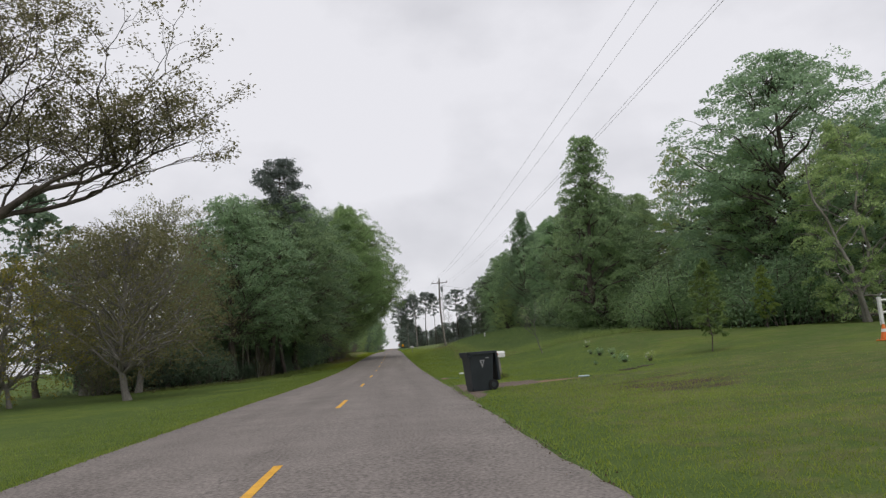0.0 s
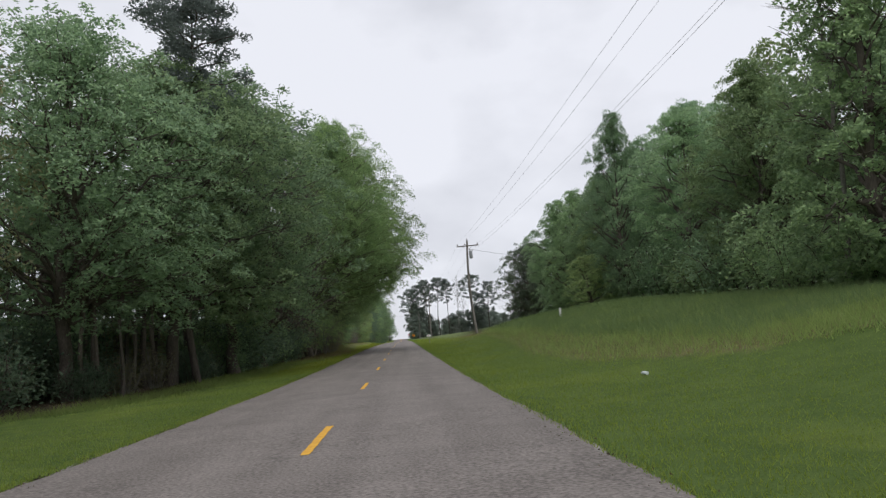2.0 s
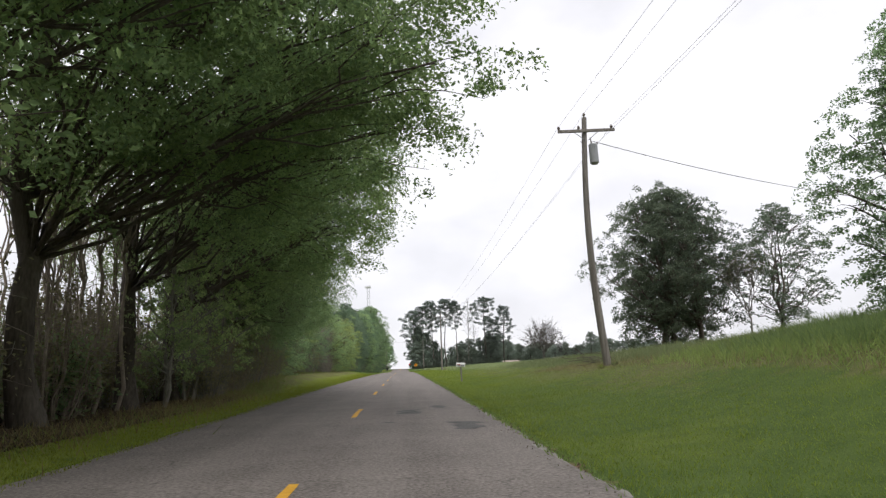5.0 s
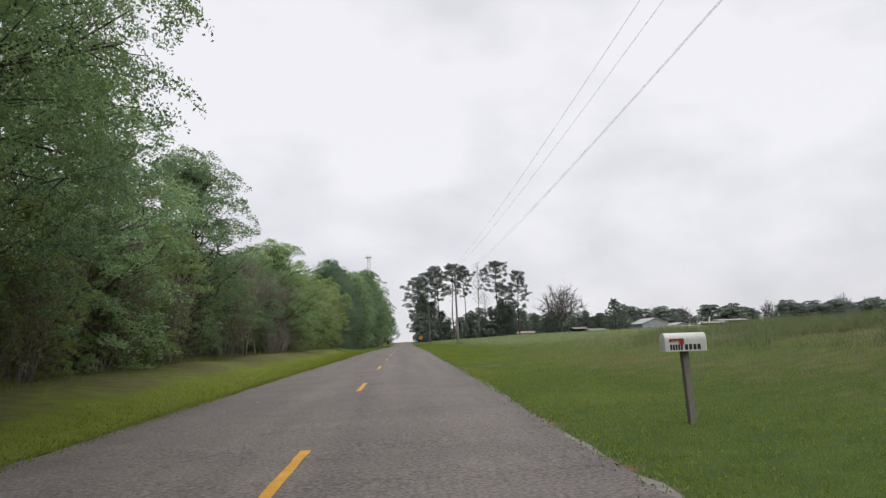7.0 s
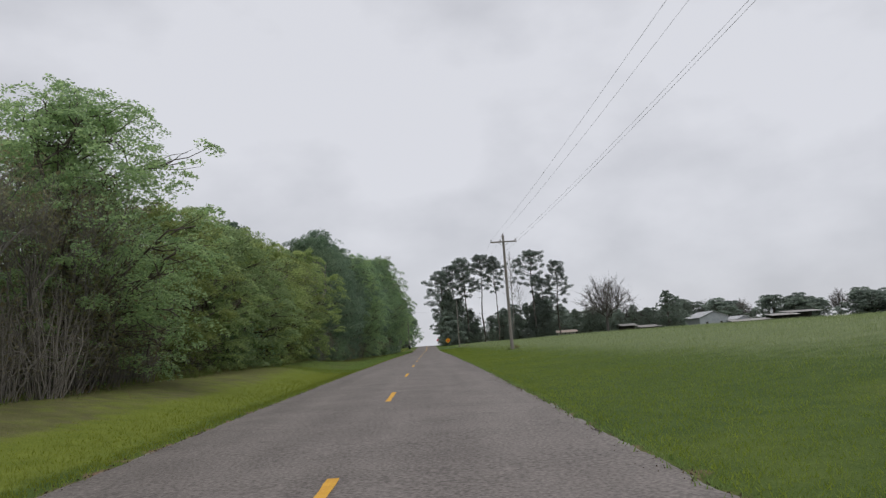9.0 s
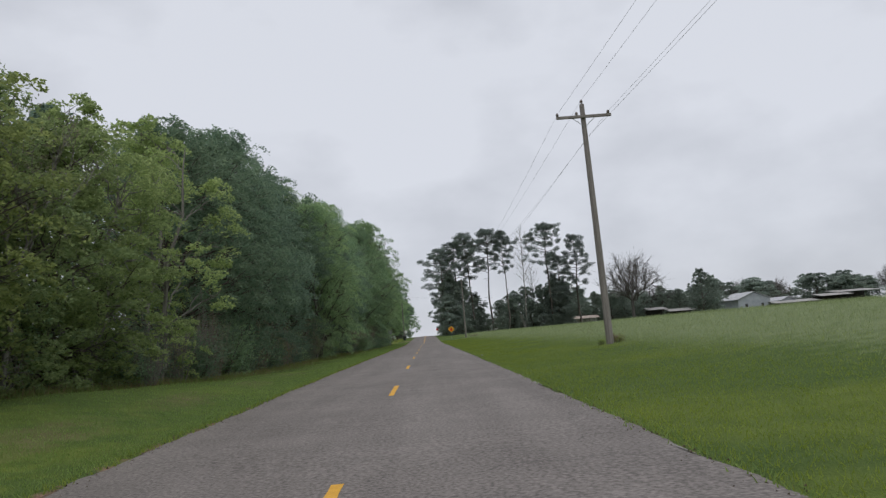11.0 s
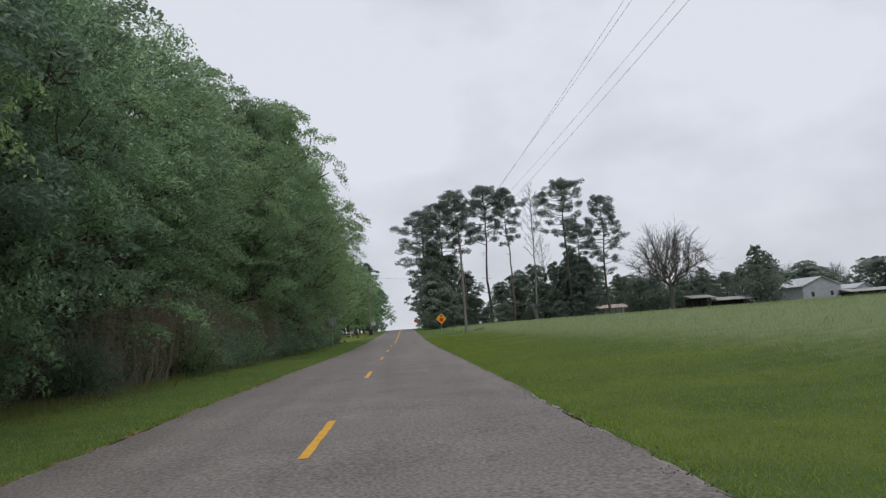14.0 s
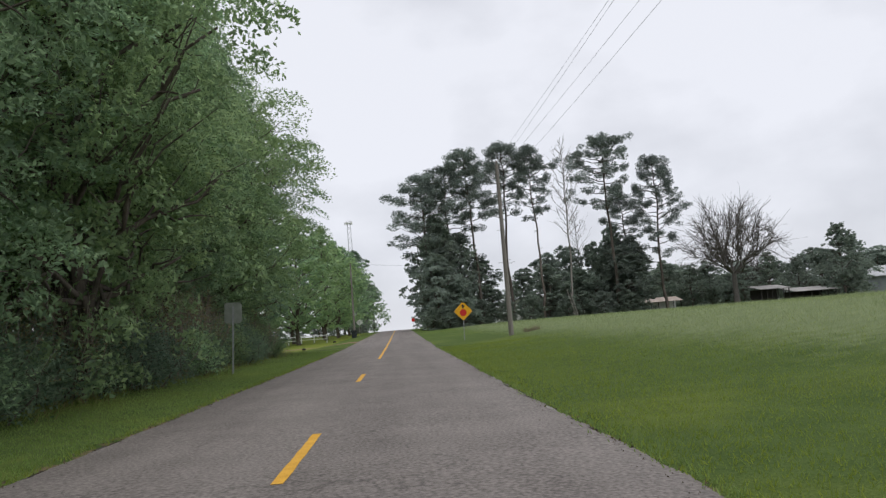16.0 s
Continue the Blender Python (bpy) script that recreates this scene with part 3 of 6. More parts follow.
def slender_bare(seed, height, bottom, boughs, trunk_r):
    """A leafless tree with one straight leader and fine ascending side branches."""
    rng = np.random.default_rng(seed)
    tub = Tubes()
    p = wander(rng, (0, 0, -0.3), (rng.normal() * 0.4, rng.normal() * 0.4, height), 14, height * 0.004)
    tub.add(p, np.linspace(trunk_r, 0.025, 14), 8)
    for i in range(boughs):
        k = (i + rng.uniform(0, 1)) / boughs
        h = bottom + (height - bottom) * 0.93 * k
        o = np.array([np.interp(h, p[:, 2], p[:, 0]), np.interp(h, p[:, 2], p[:, 1]), h])
        a = i * 2.39996 + rng.uniform(-0.5, 0.5)
        long_ = height * 0.15 * np.sin(np.pi * (0.2 + 0.72 * k)) * rng.uniform(0.7, 1.15)
        d = np.array([np.cos(a) * 0.62, np.sin(a) * 0.62, 0.8])
        q = wander(rng, o, o + d * long_, 7, long_ * 0.03, -0.06 * long_)
        tub.add(q, np.linspace(trunk_r * 0.3, 0.012, 7), 4)
        for j in (2, 3, 4, 5, 5):
            e = d + rng.normal(size=3) * 0.45
            tub.add(wander(rng, q[j], q[j] + e * long_ * rng.uniform(0.25, 0.45), 4, 0.03), np.linspace(0.03, 0.01, 4), 3)
    return tub.mesh("trunk", "pale_bark"), None


def scrub(seed, height, radius, stems, leaves, size, mat_leaf, mat_bark="bark"):
    """A thicket of thin stems from one root, leafy to the ground."""
    rng = np.random.default_rng(seed)
    tub, pts = Tubes(), []
    for _ in range(stems):
        a, k = rng.uniform(0, 2 * np.pi), rng.uniform(0.2, 1)
        e = np.array([np.cos(a) * radius * k, np.sin(a) * radius * k, height * rng.uniform(0.55, 1.0) * (1.1 - 0.35 * k)])
        q = wander(rng, np.array([np.cos(a), np.sin(a), 0]) * radius * 0.35 * k + [0, 0, -0.15], e, 7, radius * 0.05)
        tub.add(q, np.linspace(0.03, 0.008, 7), 4)
        for _ in range(3):
            b = q[rng.integers(2, 6)]
            w = wander(rng, b, b + rng.normal(size=3) * [0.5, 0.5, 0.35] * radius * 0.6, 4, 0.04)
            tub.add(w, np.linspace(0.014, 0.005, 4), 3)
            pts.append(w)
        pts.append(q[2:])
    t = np.concatenate(pts)
    c = t[rng.integers(0, len(t), leaves)] + rng.normal(size=(leaves, 3)) * [radius * 0.16, radius * 0.16, radius * 0.13]
    c = c[c[:, 2] > 0.03]
    v, f = leaf_quads(rng, c, size, droop=0.2)
    return tub.mesh("twig_clump", mat_bark), raw_mesh("foliage", v, f, mat_leaf)


KINDS = {}


def kind_of_tree(key, meshes, names=("trunk", "crown")):
    KINDS[key] = (meshes, names)


def plant(key, name, x, y, label, category="tree", group="", scale=1.0, turn=0.0, wide=None, sink=0.0, lean=(0, 0)):
    """One plant of a shaped kind, set on the ground; its parts share the kind's meshes."""
    meshes, names = KINDS[key]
    w = scale if wide is None else wide
    m = Matrix.Translation((x, y, ground(x, y) - sink)) @ Euler((radians(lean[0]), radians(lean[1]), radians(turn))).to_matrix().to_4x4() @ Matrix.Diagonal((w, w, scale, 1))
    ob = thing(name, m, label, category, group)
    for me, n in zip(meshes, names):
        if me is not None:
            mesh_part(n, me, ob)
    return ob


# ---- the lie of the land ----
PROFILE_Y = np.append(np.arange(-20, 460, 20.0), (460.0, 500.0, 560.0))
PROFILE_Z = np.array([-0.12, 0, 0.12, 0.16, 0.33, 0.69, 1.12, 1.50, 1.85, 2.17, 2.46, 2.71, 2.94, 3.16, 3.33, 3.53, 3.67, 3.91, 4.19, 4.56, 4.99, 5.40, 5.79, 6.13, 6.43, 6.6, 6.0])
FINE_Y = np.arange(-80, 561, 1.0)
FINE_Z = np.convolve(np.pad(np.interp(FINE_Y, PROFILE_Y, PROFILE_Z), 7, "edge"), np.ones(15) / 15, "valid")


def road_z(y):
    return np.interp(y, FINE_Y, FINE_Z)


def ground(x, y):
    """Height of the ground: the road's rise, a bank and then a field to its right, a low verge to its left."""
    x, y = np.asarray(x, float), np.asarray(y, float)
    rise = np.interp(y, [-50, 0, 30, 60, 80, 100, 120, 150, 200, 250, 330, 350, 380, 400, 420, 440, 500, 560], [0.8, 0.85, 0.95, 1.7, 2.35, 2.05, 1.4, 1.05, 1.05, 1.2, 1.05, 0.89, 0.58, 0.36, 0.14, -0.05, -0.4, 0.1])
    width = np.interp(y, [0, 28, 45, 80, 116, 150, 230, 340], [20, 20, 12, 11, 10, 12, 16, 14])
    right = rise * smooth((x - 4.0) / width)
    lrise = np.interp(y, [0, 60, 125, 140, 215, 235, 345, 370, 400, 440, 480], [-0.15, -0.1, 0.0, 0.55, 0.55, -0.05, 0.05, -0.35, -0.42, -0.3, 0.0])
    left = lrise * smooth((-3.4 - x) / 4.5)
    bumps = 0.035 * np.sin(x * 0.9 + 1.3 * np.sin(y * 0.23)) * np.sin(y * 0.61 + x * 0.2) * smooth((np.abs(x) - 3.3) / 2)
    edge = -0.05 * smooth((3.25 - np.abs(x)) / 0.3)
    return road_z(y) + np.where(x > 0, right, left) + bumps + edge - 0.02


def wood_edge(y):
    """Where the mown verge ends at the foot of the wood."""
    return np.interp(y, [0, 45, 58, 66, 80, 90, 98, 107, 116, 131, 145, 215, 230, 345, 352], [-22, -19, -9, -7.4, -7.2, -6.4, -5.7, -5.1, -5.5, -7.0, -9.2, -9.5, -8, -7.6, -40])


def rough_edge(y):
    """Where the mown verge gives way to rough grass on the bank."""
    return np.interp(y, [44, 50, 56, 66, 75, 110, 128, 150], [14, 8.2, 6.6, 6.3, 7.0, 8.8, 7.6, 8.5])


def build_ground():
    xs = np.concatenate([np.arange(-40, -12, 1.5), np.arange(-12, 22, 0.5), np.arange(22, 70, 2.0)])
    outer = 40 * 1.35 ** np.arange(1, 15)
    xs = np.concatenate([-outer[::-1], xs, 70 + outer])
    ys = np.concatenate([-20 - 30 * 1.4 ** np.arange(12, 0, -1), np.arange(-20, 14, 1.0), np.arange(14, 36, 0.25), np.arange(36, 440, 1.0), 440 + 12 * 1.32 ** np.arange(0, 20)])
    X, Y = np.meshgrid(xs, ys)
    Z = ground(X, Y)
    v = np.stack([X, Y, Z], -1).reshape(-1, 3)
    nx, ny = len(xs), len(ys)
    i = (np.arange(ny - 1)[:, None] * nx + np.arange(nx - 1)[None]).ravel()
    me = raw_mesh("ground", v, np.stack([i, i + 1, i + nx + 1, i + nx], -1), "ground_cover", True)
    x, y = v[:, 0], v[:, 1]
    edge_wood = wood_edge(y)
    litter = smooth((edge_wood - x + 0.6) / 2.6) * smooth((349 - y) / 5) * smooth((x + 24) / 9) * smooth((y - 48) / 8) * 0.9 + 0.8 * smooth((x - 17.5) / 4) * smooth((44 - x) / 10) * smooth((y - 40) / 8) * smooth((116 - y) / 8)
    dirt = np.zeros(len(v))
    for cx, cy, rx, ry, k in ((4.6, 24.4, 0.95, 0.8, 0.8), (3.35, 33.6, 0.22, 1.2, 0.62), (4.8, 151.6, 2.2, 1.2, 0.38), (3.5, 148, 0.5, 3.0, 0.48), (-10, 366.5, 8, 2.6, 0.95)):
        dirt = np.maximum(dirt, k * smooth(1.6 - np.hypot((x - cx) / rx, (y - cy) / ry)))
    dirt = np.maximum(dirt, 0.44 * smooth(1.6 - np.hypot((x - 7.8) / 1.8, (y - 144) / 1.1)))
    lane = np.interp(x, [3, 5, 7, 8.5, 9.7, 14, 22, 60], [24.6, 24.2, 23.8, 22.5, 21.9, 20.6, 19.5, 17])
    half = np.interp(x, [3, 5.5, 6.2, 8, 9.3, 14, 30], [0.9, 0.7, 0.28, 0.32, 0.6, 0.8, 0.8])
    dirt = np.maximum(dirt, (0.8 - 0.5 * smooth((x - 5.5) / 3)) * (x > 3) * smooth(1.5 - np.abs(y - lane) / half))
    dirt = np.maximum(dirt, 0.5 * smooth((3.55 - np.abs(x)) / 0.4))
    reach = np.interp(y, [17.5, 19, 21.5, 23, 23.4, 25.0, 25.6, 27], [3.05, 3.5, 3.9, 4.6, 5.9, 5.9, 4.4, 3.1])
    apron = 0.85 * smooth((reach - x) / 0.35 + 0.5) * (x > 2.5) * (y > 17.5) * (y < 27)
    for cx, cy, rx, ry in ((7.3, 23.2, 1.3, 0.14), (6.9, 19.6, 0.8, 0.25), (7.6, 17.4, 1.3, 0.7), (7.4, 16.0, 1.0, 0.5), (8.1, 20.0, 1.0, 0.3), (7.0, 18.2, 0.7, 0.5), (9.0, 25.3, 0.45, 0.22), (8.7, 21.5, 0.5, 0.12)):
        litter = np.maximum(litter, 0.72 * smooth(1.6 - np.hypot((x - cx) / rx, (y - cy) / ry)))
    yellow = 0.62 * smooth((-3.2 - x) / 0.6) * smooth((y - 60) / 25) * smooth((212 - y) / 20) + 0.25 * smooth((-3 - x) / 0.5) + 0.5 * (x < -6) * smooth((y - 346) / 6)
    patch = np.sin(x * 0.62 + 1.7 * np.sin(y * 0.19)) * np.sin(y * 0.27 + 0.4 * x)
    dry = (0.5 + 0.16 * patch) * smooth((x - 4.8) / 2.5) * smooth((60 - x) / 30) * smooth((y - 95) / 15) * smooth((188 - y) / 35) + 0.63 * smooth((-4.6 - x) / 2.2) * smooth((y - 108) / 14) * smooth((215 - y) / 20) + 0.35 * smooth((x - 9) / 4)
    dry = np.maximum(dry, 0.42 * smooth((x - 3.4) / 1.0) * smooth((27 - y) / 4))
    dry = np.maximum(dry, (0.62 - 0.06 * smooth((y - 98) / 12) + 0.16 * patch - 0.03 * np.clip(x - rough_edge(y), 0, 8)) * smooth((x - rough_edge(y) + 0.3) / 0.9) * smooth((y - 46) / 6) * smooth((128 - y) / 12) * (x < 40))
    dry = np.maximum(dry, (0.42 + 0.2 * np.sin(y * 0.9 + x)) * smooth((-3.9 - x) / 0.8) * smooth((x + 6.2) / 0.8) * smooth((y - 200) / 10) * smooth((250 - y) / 20))
    dry = np.maximum(dry, (0.6 + 0.12 * np.sin(y * 0.8 + x)) * smooth((-4.5 - x) / 1.3) * smooth((x + 10.5) / 1.0) * smooth((y - 112) / 12) * smooth((205 - y) / 20))
    meadow = 0.85 * smooth((x - 5.8) / 7) * smooth((y - 150) / 40) * smooth((420 - y) / 20)
    near = smooth((x + 26) / 14)
    yellow, dry = yellow * near, dry * near
    for name, value in (("litter", litter), ("dirt", dirt), ("yellow", yellow), ("dry", dry), ("meadow", meadow), ("apron", apron)):
        me.attributes.new(name, "FLOAT", "POINT").data.foreach_set("value", value.astype(np.float32))
    return tagged(new("ground", me), "mown green grass verge and rough field", "ground", kind="structure")


build_ground()


def road_edge(y):
    return np.interp(y, [20, 45, 70, 98, 165, 200], [3.09, 3.13, 3.15, 2.94, 2.94, 3.07])


def left_edge(y):
    return np.interp(y, [0, 60, 128, 145, 172, 200], [-3.08, -3.08, -3.3, -3.15, -2.86, -2.86])


def build_road():
    """The carriageway: a thin slab with a ragged edge, laid on the ground."""
    ys = np.concatenate([np.arange(-60, 470, 0.5), np.arange(470, 900, 10.0)])
    rng = np.random.default_rng(5)
    rag = lambda n: np.convolve(rng.normal(size=n + 8), np.ones(9) / 9, "valid") * 0.09  # noqa: E731
    xl, xr = left_edge(ys) + rag(len(ys)) + rng.normal(size=len(ys)) * 0.02, road_edge(ys) + rag(len(ys)) + rng.normal(size=len(ys)) * 0.02
    cols = []
    z = road_z(ys)
    for x, dz in ((xl - 0.16, -0.075), (xl, -0.012), (xl * 0.6, 0.0), (0 * ys, 0.012), (xr * 0.6, 0.0), (xr, -0.012), (xr + 0.16, -0.075)):
        cols.append(np.stack([x, ys, z + dz], -1))
    v = np.stack(cols, 1).reshape(-1, 3)
    n, k = len(ys), 7
    i = (np.arange(n - 1)[:, None] * k + np.arange(k - 1)[None]).ravel()
    return tagged(new("road", raw_mesh("road", v, np.stack([i, i + 1, i + k + 1, i + k], -1), "old_asphalt", True)), "grey worn two-lane asphalt country road", "road", kind="structure")


road = build_road()


def strip(x0, x1, y0, y1, lift, steps=6, ragged=0.0, seed=1):
    """A thin layer that follows the road's surface."""
    rng = np.random.default_rng(seed)
    ys = np.linspace(y0, y1, steps)
    a, b = x0 + rng.normal(size=steps) * ragged, x1 + rng.normal(size=steps) * ragged
    top = lambda x: road_z(ys) + np.interp(np.abs(x), [0, 1.8, 3.0], [0.012, 0, -0.012]) + lift  # noqa: E731
    v = np.concatenate([np.stack([a, ys, top(a)], -1), np.stack([b, ys, top(b)], -1)])
    i = np.arange(steps - 1)
    return v, np.stack([i, i + steps, i + steps + 1, i + 1], -1)


DASH0, CYCLE, DASH = 6.64, 12.192, 3.048
for k in range(-2, 26):
    v, f = strip(-0.055, 0.055, DASH0 + k * CYCLE, DASH0 + k * CYCLE + DASH, 0.005, 12, 0.004, 100 + k)
    mesh_part("centre_dash", raw_mesh("centre_dash", v, f, "yellow_paint"), road, "worn yellow painted centre dash")
v, f = strip(0.10, 0.21, 324.5, 520, 0.005, 200, 0.004, 77)
mesh_part("centre_line", raw_mesh("centre_line", v, f, "yellow_paint"), road, "solid yellow painted no-passing line")
for n, (x0, x1, y0, y1) in enumerate(((1.02, 1.5, 104.9, 106.4), (2.05, 2.5, 100.6, 102.3), (1.9, 2.15, 106.9, 108.0), (0.7, 0.95, 102.35, 102.6), (1.46, 1.68, 280.2, 280.52))):
    v, f = strip(x0, x1, y0, y1, 0.004, 9, 0.09, 40 + n)
    mesh_part("asphalt_patch", raw_mesh("asphalt_patch", v, f, "patch_asphalt"), road, "dark repair patch in the asphalt")
for n, (y0, y1, wide) in enumerate(((36, 70, 0.06), (70, 118, 0.09), (118, 141, 0.08), (141, 152, 0.16), (152, 175, 0.06))):
    rim = road_edge(np.linspace(y0, y1, int((y1 - y0) * 2)))
    v, f = strip(rim - 0.1, rim + 0.03 + wide, y0, y1, -0.002, int((y1 - y0) * 2), 0.05, 60 + n)
    v[len(v) // 2:, 2] -= 0.035
    mesh_part("gravel_edge", raw_mesh("gravel_edge", v, f, "gravel"), road, "pale loose gravel along the asphalt edge")

for n, (y0, y1, edge) in enumerate(((-10, 120, left_edge), (120, 345, left_edge), (175, 345, road_edge))):
    rim = edge(np.linspace(y0, y1, int((y1 - y0) * 2)))
    way = 1 if edge is road_edge else -1
    v, f = strip(rim - way * 0.02, rim + way * 0.055, y0, y1, -0.002, int((y1 - y0) * 2), 0.03, 80 + n)
    v[len(v) // 2:, 2] -= 0.03
    mesh_part("gravel_edge", raw_mesh("gravel_edge", v, f if way > 0 else f[:, ::-1], "gravel"), road, "pale crumbling rim of the asphalt")


# ---- shaping the kinds of plants ----
kind_of_tree("oak_a", broadleaf(11, 16, 6.5, 3.0, 80000, 0.15, 64, 0.32, "oak_leaf", shape="dome"))
kind_of_tree("oak_b", broadleaf(12, 16, 6.0, 1.8, 64000, 0.155, 58, 0.30, "oak_leaf"))
kind_of_tree("oak_c", broadleaf(13, 14, 5.2, 0.9, 56000, 0.155, 58, 0.26, "oak_leaf"))
kind_of_tree("oak_high", broadleaf(62, 17, 7.0, 3.6, 62000, 0.18, 84, 0.27, "oak_leaf", pad=50, clump=(0.15, 0.32)))
kind_of_tree("dark_oak", broadleaf(61, 15, 5.5, 1.6, 60000, 0.155, 60, 0.28, "dark_leaf", pad=60, clump=(0.18, 0.36)))
kind_of_tree("oak_over", broadleaf(51, 15.5, 6.2, 5.2, 160000, 0.115, 96, 0.30, "over_leaf", over=4.2, pad=110, clump=(0.20, 0.42), limb=0.2, hollow=0.2))
kind_of_tree("oak_open", broadleaf(51, 15.5, 6.2, 5.6, 128000, 0.112, 84, 0.30, "over_leaf", over=4.2, pad=120, clump=(0.20, 0.42), limb=0.2, hollow=2.8))
kind_of_tree("oak_low", broadleaf(53, 15.0, 6.2, 3.4, 150000, 0.10, 90, 0.36, "over_leaf", over=4.0, pad=110, clump=(0.20, 0.42), limb=0.2))
kind_of_tree("oak_over_b", broadleaf(52, 16.5, 7.4, 2.4, 130000, 0.125, 92, 0.26, "over_leaf", over=1.4, pad=90, clump=(0.16, 0.34), limb=0.3))
kind_of_tree("spring_a", broadleaf(14, 9, 4.0, 0.2, 30000, 0.14, 40, 0.15, "spring_leaf", stems=2, shape="dome"))
kind_of_tree("spring_b", broadleaf(15, 10, 3.6, 0.3, 24000, 0.14, 34, 0.14, "spring_leaf", "pale_bark", stems=2))
kind_of_tree("airy", broadleaf(35, 10, 3.4, 1.6, 6500, 0.20, 30, 0.13, "spring_leaf", "pale_bark", stems=2, open_=0.3))
kind_of_tree("open_oak", broadleaf(37, 10, 4.2, 1.0, 58000, 0.11, 60, 0.17, "oak_leaf", stems=2, open_=0.25))
kind_of_tree("tall_brush", scrub(46, 5.2, 1.9, 34, 1700, 0.15, "scrub_leaf", "pale_bark"), ("twig_clump", "foliage"))
kind_of_tree("round_tree", broadleaf(36, 9.5, 4.7, 1.2, 82000, 0.125, 76, 0.26, "field_tree_leaf", stems=3, pad=60, clump=(0.16, 0.34)))
kind_of_tree("slim_dark", broadleaf(38, 10, 3.8, 2.2, 15000, 0.16, 40, 0.16, "field_tree_leaf", stems=3, open_=0.25, pad=40))
kind_of_tree("wood_a", broadleaf(16, 15, 5.0, 2.0, 4400, 0.50, 30, 0.22, "oak_leaf"))
kind_of_tree("wood_b", broadleaf(17, 17, 4.6, 3.0, 4200, 0.52, 28, 0.22, "dark_leaf"))
# far kinds all wear the leaf colour that has haze mixed in
kind_of_tree("far_a", broadleaf(18, 11, 5.2, 0.1, 3600, 0.62, 30, 0.22, "hazy_leaf", shape="dome"))
kind_of_tree("far_b", broadleaf(19, 13, 5.0, 0.1, 3600, 0.62, 30, 0.22, "hazy_leaf"))
kind_of_tree("far_grey", broadleaf(29, 10, 5.0, 0.1, 3200, 0.62, 30, 0.22, "hazy_leaf"))
kind_of_tree("evergreen", broadleaf(63, 18, 5.0, 0.2, 16000, 0.42, 56, 0.26, "hazy_leaf"))
kind_of_tree("conical", broadleaf(20, 16, 5.0, 0.6, 40000, 0.19, 60, 0.24, "oak_leaf", shape="cone"))
kind_of_tree("pecan", branching(21, 20, 1.05, 2.4, 6, 0.15, 60000, 0.13, "pecan_leaf", "bark", stems=5, reach=0.78, per=3, thin=0.56))
kind_of_tree("brown_tree", broadleaf(22, 9, 5.4, 1.8, 17000, 0.13, 60, 0.17, "sparse_leaf", "pale_bark", stems=1, shape="dome", open_=0.2))
kind_of_tree("yellow_tree", broadleaf(64, 8, 4.6, 1.2, 14000, 0.13, 60, 0.16, "young_leaf", "pale_bark", stems=2, shape="dome", open_=0.25))
kind_of_tree("bare_tree", fan_bare(73, 21, 9.5, 5.5, 13, 0.36))
kind_of_tree("thin_bare", slender_bare(24, 28, 12, 34, 0.19))
kind_of_tree("twiggy", branching(25, 7.5, 0.55, 1.8, 4, 0.05, 1100, 0.13, "scrub_leaf", "pale_bark", stems=4, reach=0.68, per=4, thin=0.55))
kind_of_tree("thicket", scrub(45, 4.6, 1.7, 40, 1100, 0.13, "scrub_leaf", "brown_bark"), ("twig_clump", "foliage"))
# lit copy: lighter bark, and yellow-green leaves coloured as if back-lit
kind_of_tree("pole_tree", branching(26, 12, 0.35, 5.5, 3, 0.075, 900, 0.17, "spring_leaf", "brown_bark", stems=3, reach=0.55, per=4, thin=0.5))
# shaded copy: the thick canopy's shade is put into darker bark and leaves
kind_of_tree("shaded_pole", branching(26, 12, 0.35, 5.5, 3, 0.13, 900, 0.17, "oak_leaf", "bark", stems=3, reach=0.55, per=4, thin=0.5))
kind_of_tree("sapling", broadleaf(27, 3.3, 0.72, 0.6, 5200, 0.10, 34, 0.024, "sapling_leaf", pad=30))
kind_of_tree("sapling_thin", branching(28, 3.0, 0.75, 1.1, 3, 0.03, 170, 0.11, "spring_leaf", "pale_bark", stems=3, reach=0.75, per=3, thin=0.55))
kind_of_tree("pine_a", pine(31, 29, 5.2, 15, 42, 0.30))
kind_of_tree("pine_b", pine(32, 29, 4.1, 15, 36, 0.27))
kind_of_tree("pine_c", pine(33, 27, 5.2, 7, 56, 0.30))
kind_of_tree("shrub_green", scrub(41, 2.4, 1.6, 16, 5200, 0.115, "oak_leaf"), ("twig_clump", "foliage"))
kind_of_tree("shrub_brown", scrub(42, 2.8, 1.5, 30, 2600, 0.10, "scrub_leaf", "pale_bark"), ("twig_clump", "foliage"))
kind_of_tree("shrub_dark", scrub(43, 2.6, 1.8, 16, 5200, 0.13, "dark_leaf"), ("twig_clump", "foliage"))
kind_of_tree("bare_thicket", scrub(49, 4.2, 1.8, 55, 500, 0.10, "scrub_leaf", "twig_grey"), ("twig_clump", "foliage"))
kind_of_tree("field_weeds", scrub(47, 0.9, 0.8, 16, 1500, 0.07, "field_blade", "brown_bark"), ("twig_clump", "foliage"))
kind_of_tree("straw_tuft", scrub(48, 0.8, 0.9, 18, 900, 0.09, "straw_blade", "brown_bark"), ("twig_clump", "foliage"))
kind_of_tree("weeds", scrub(44, 0.75, 0.7, 12, 420, 0.10, "grass_blade"), ("twig_clump", "foliage"))

rnd = random.Random(7)


def turn():
    return rnd.uniform(0, 360)


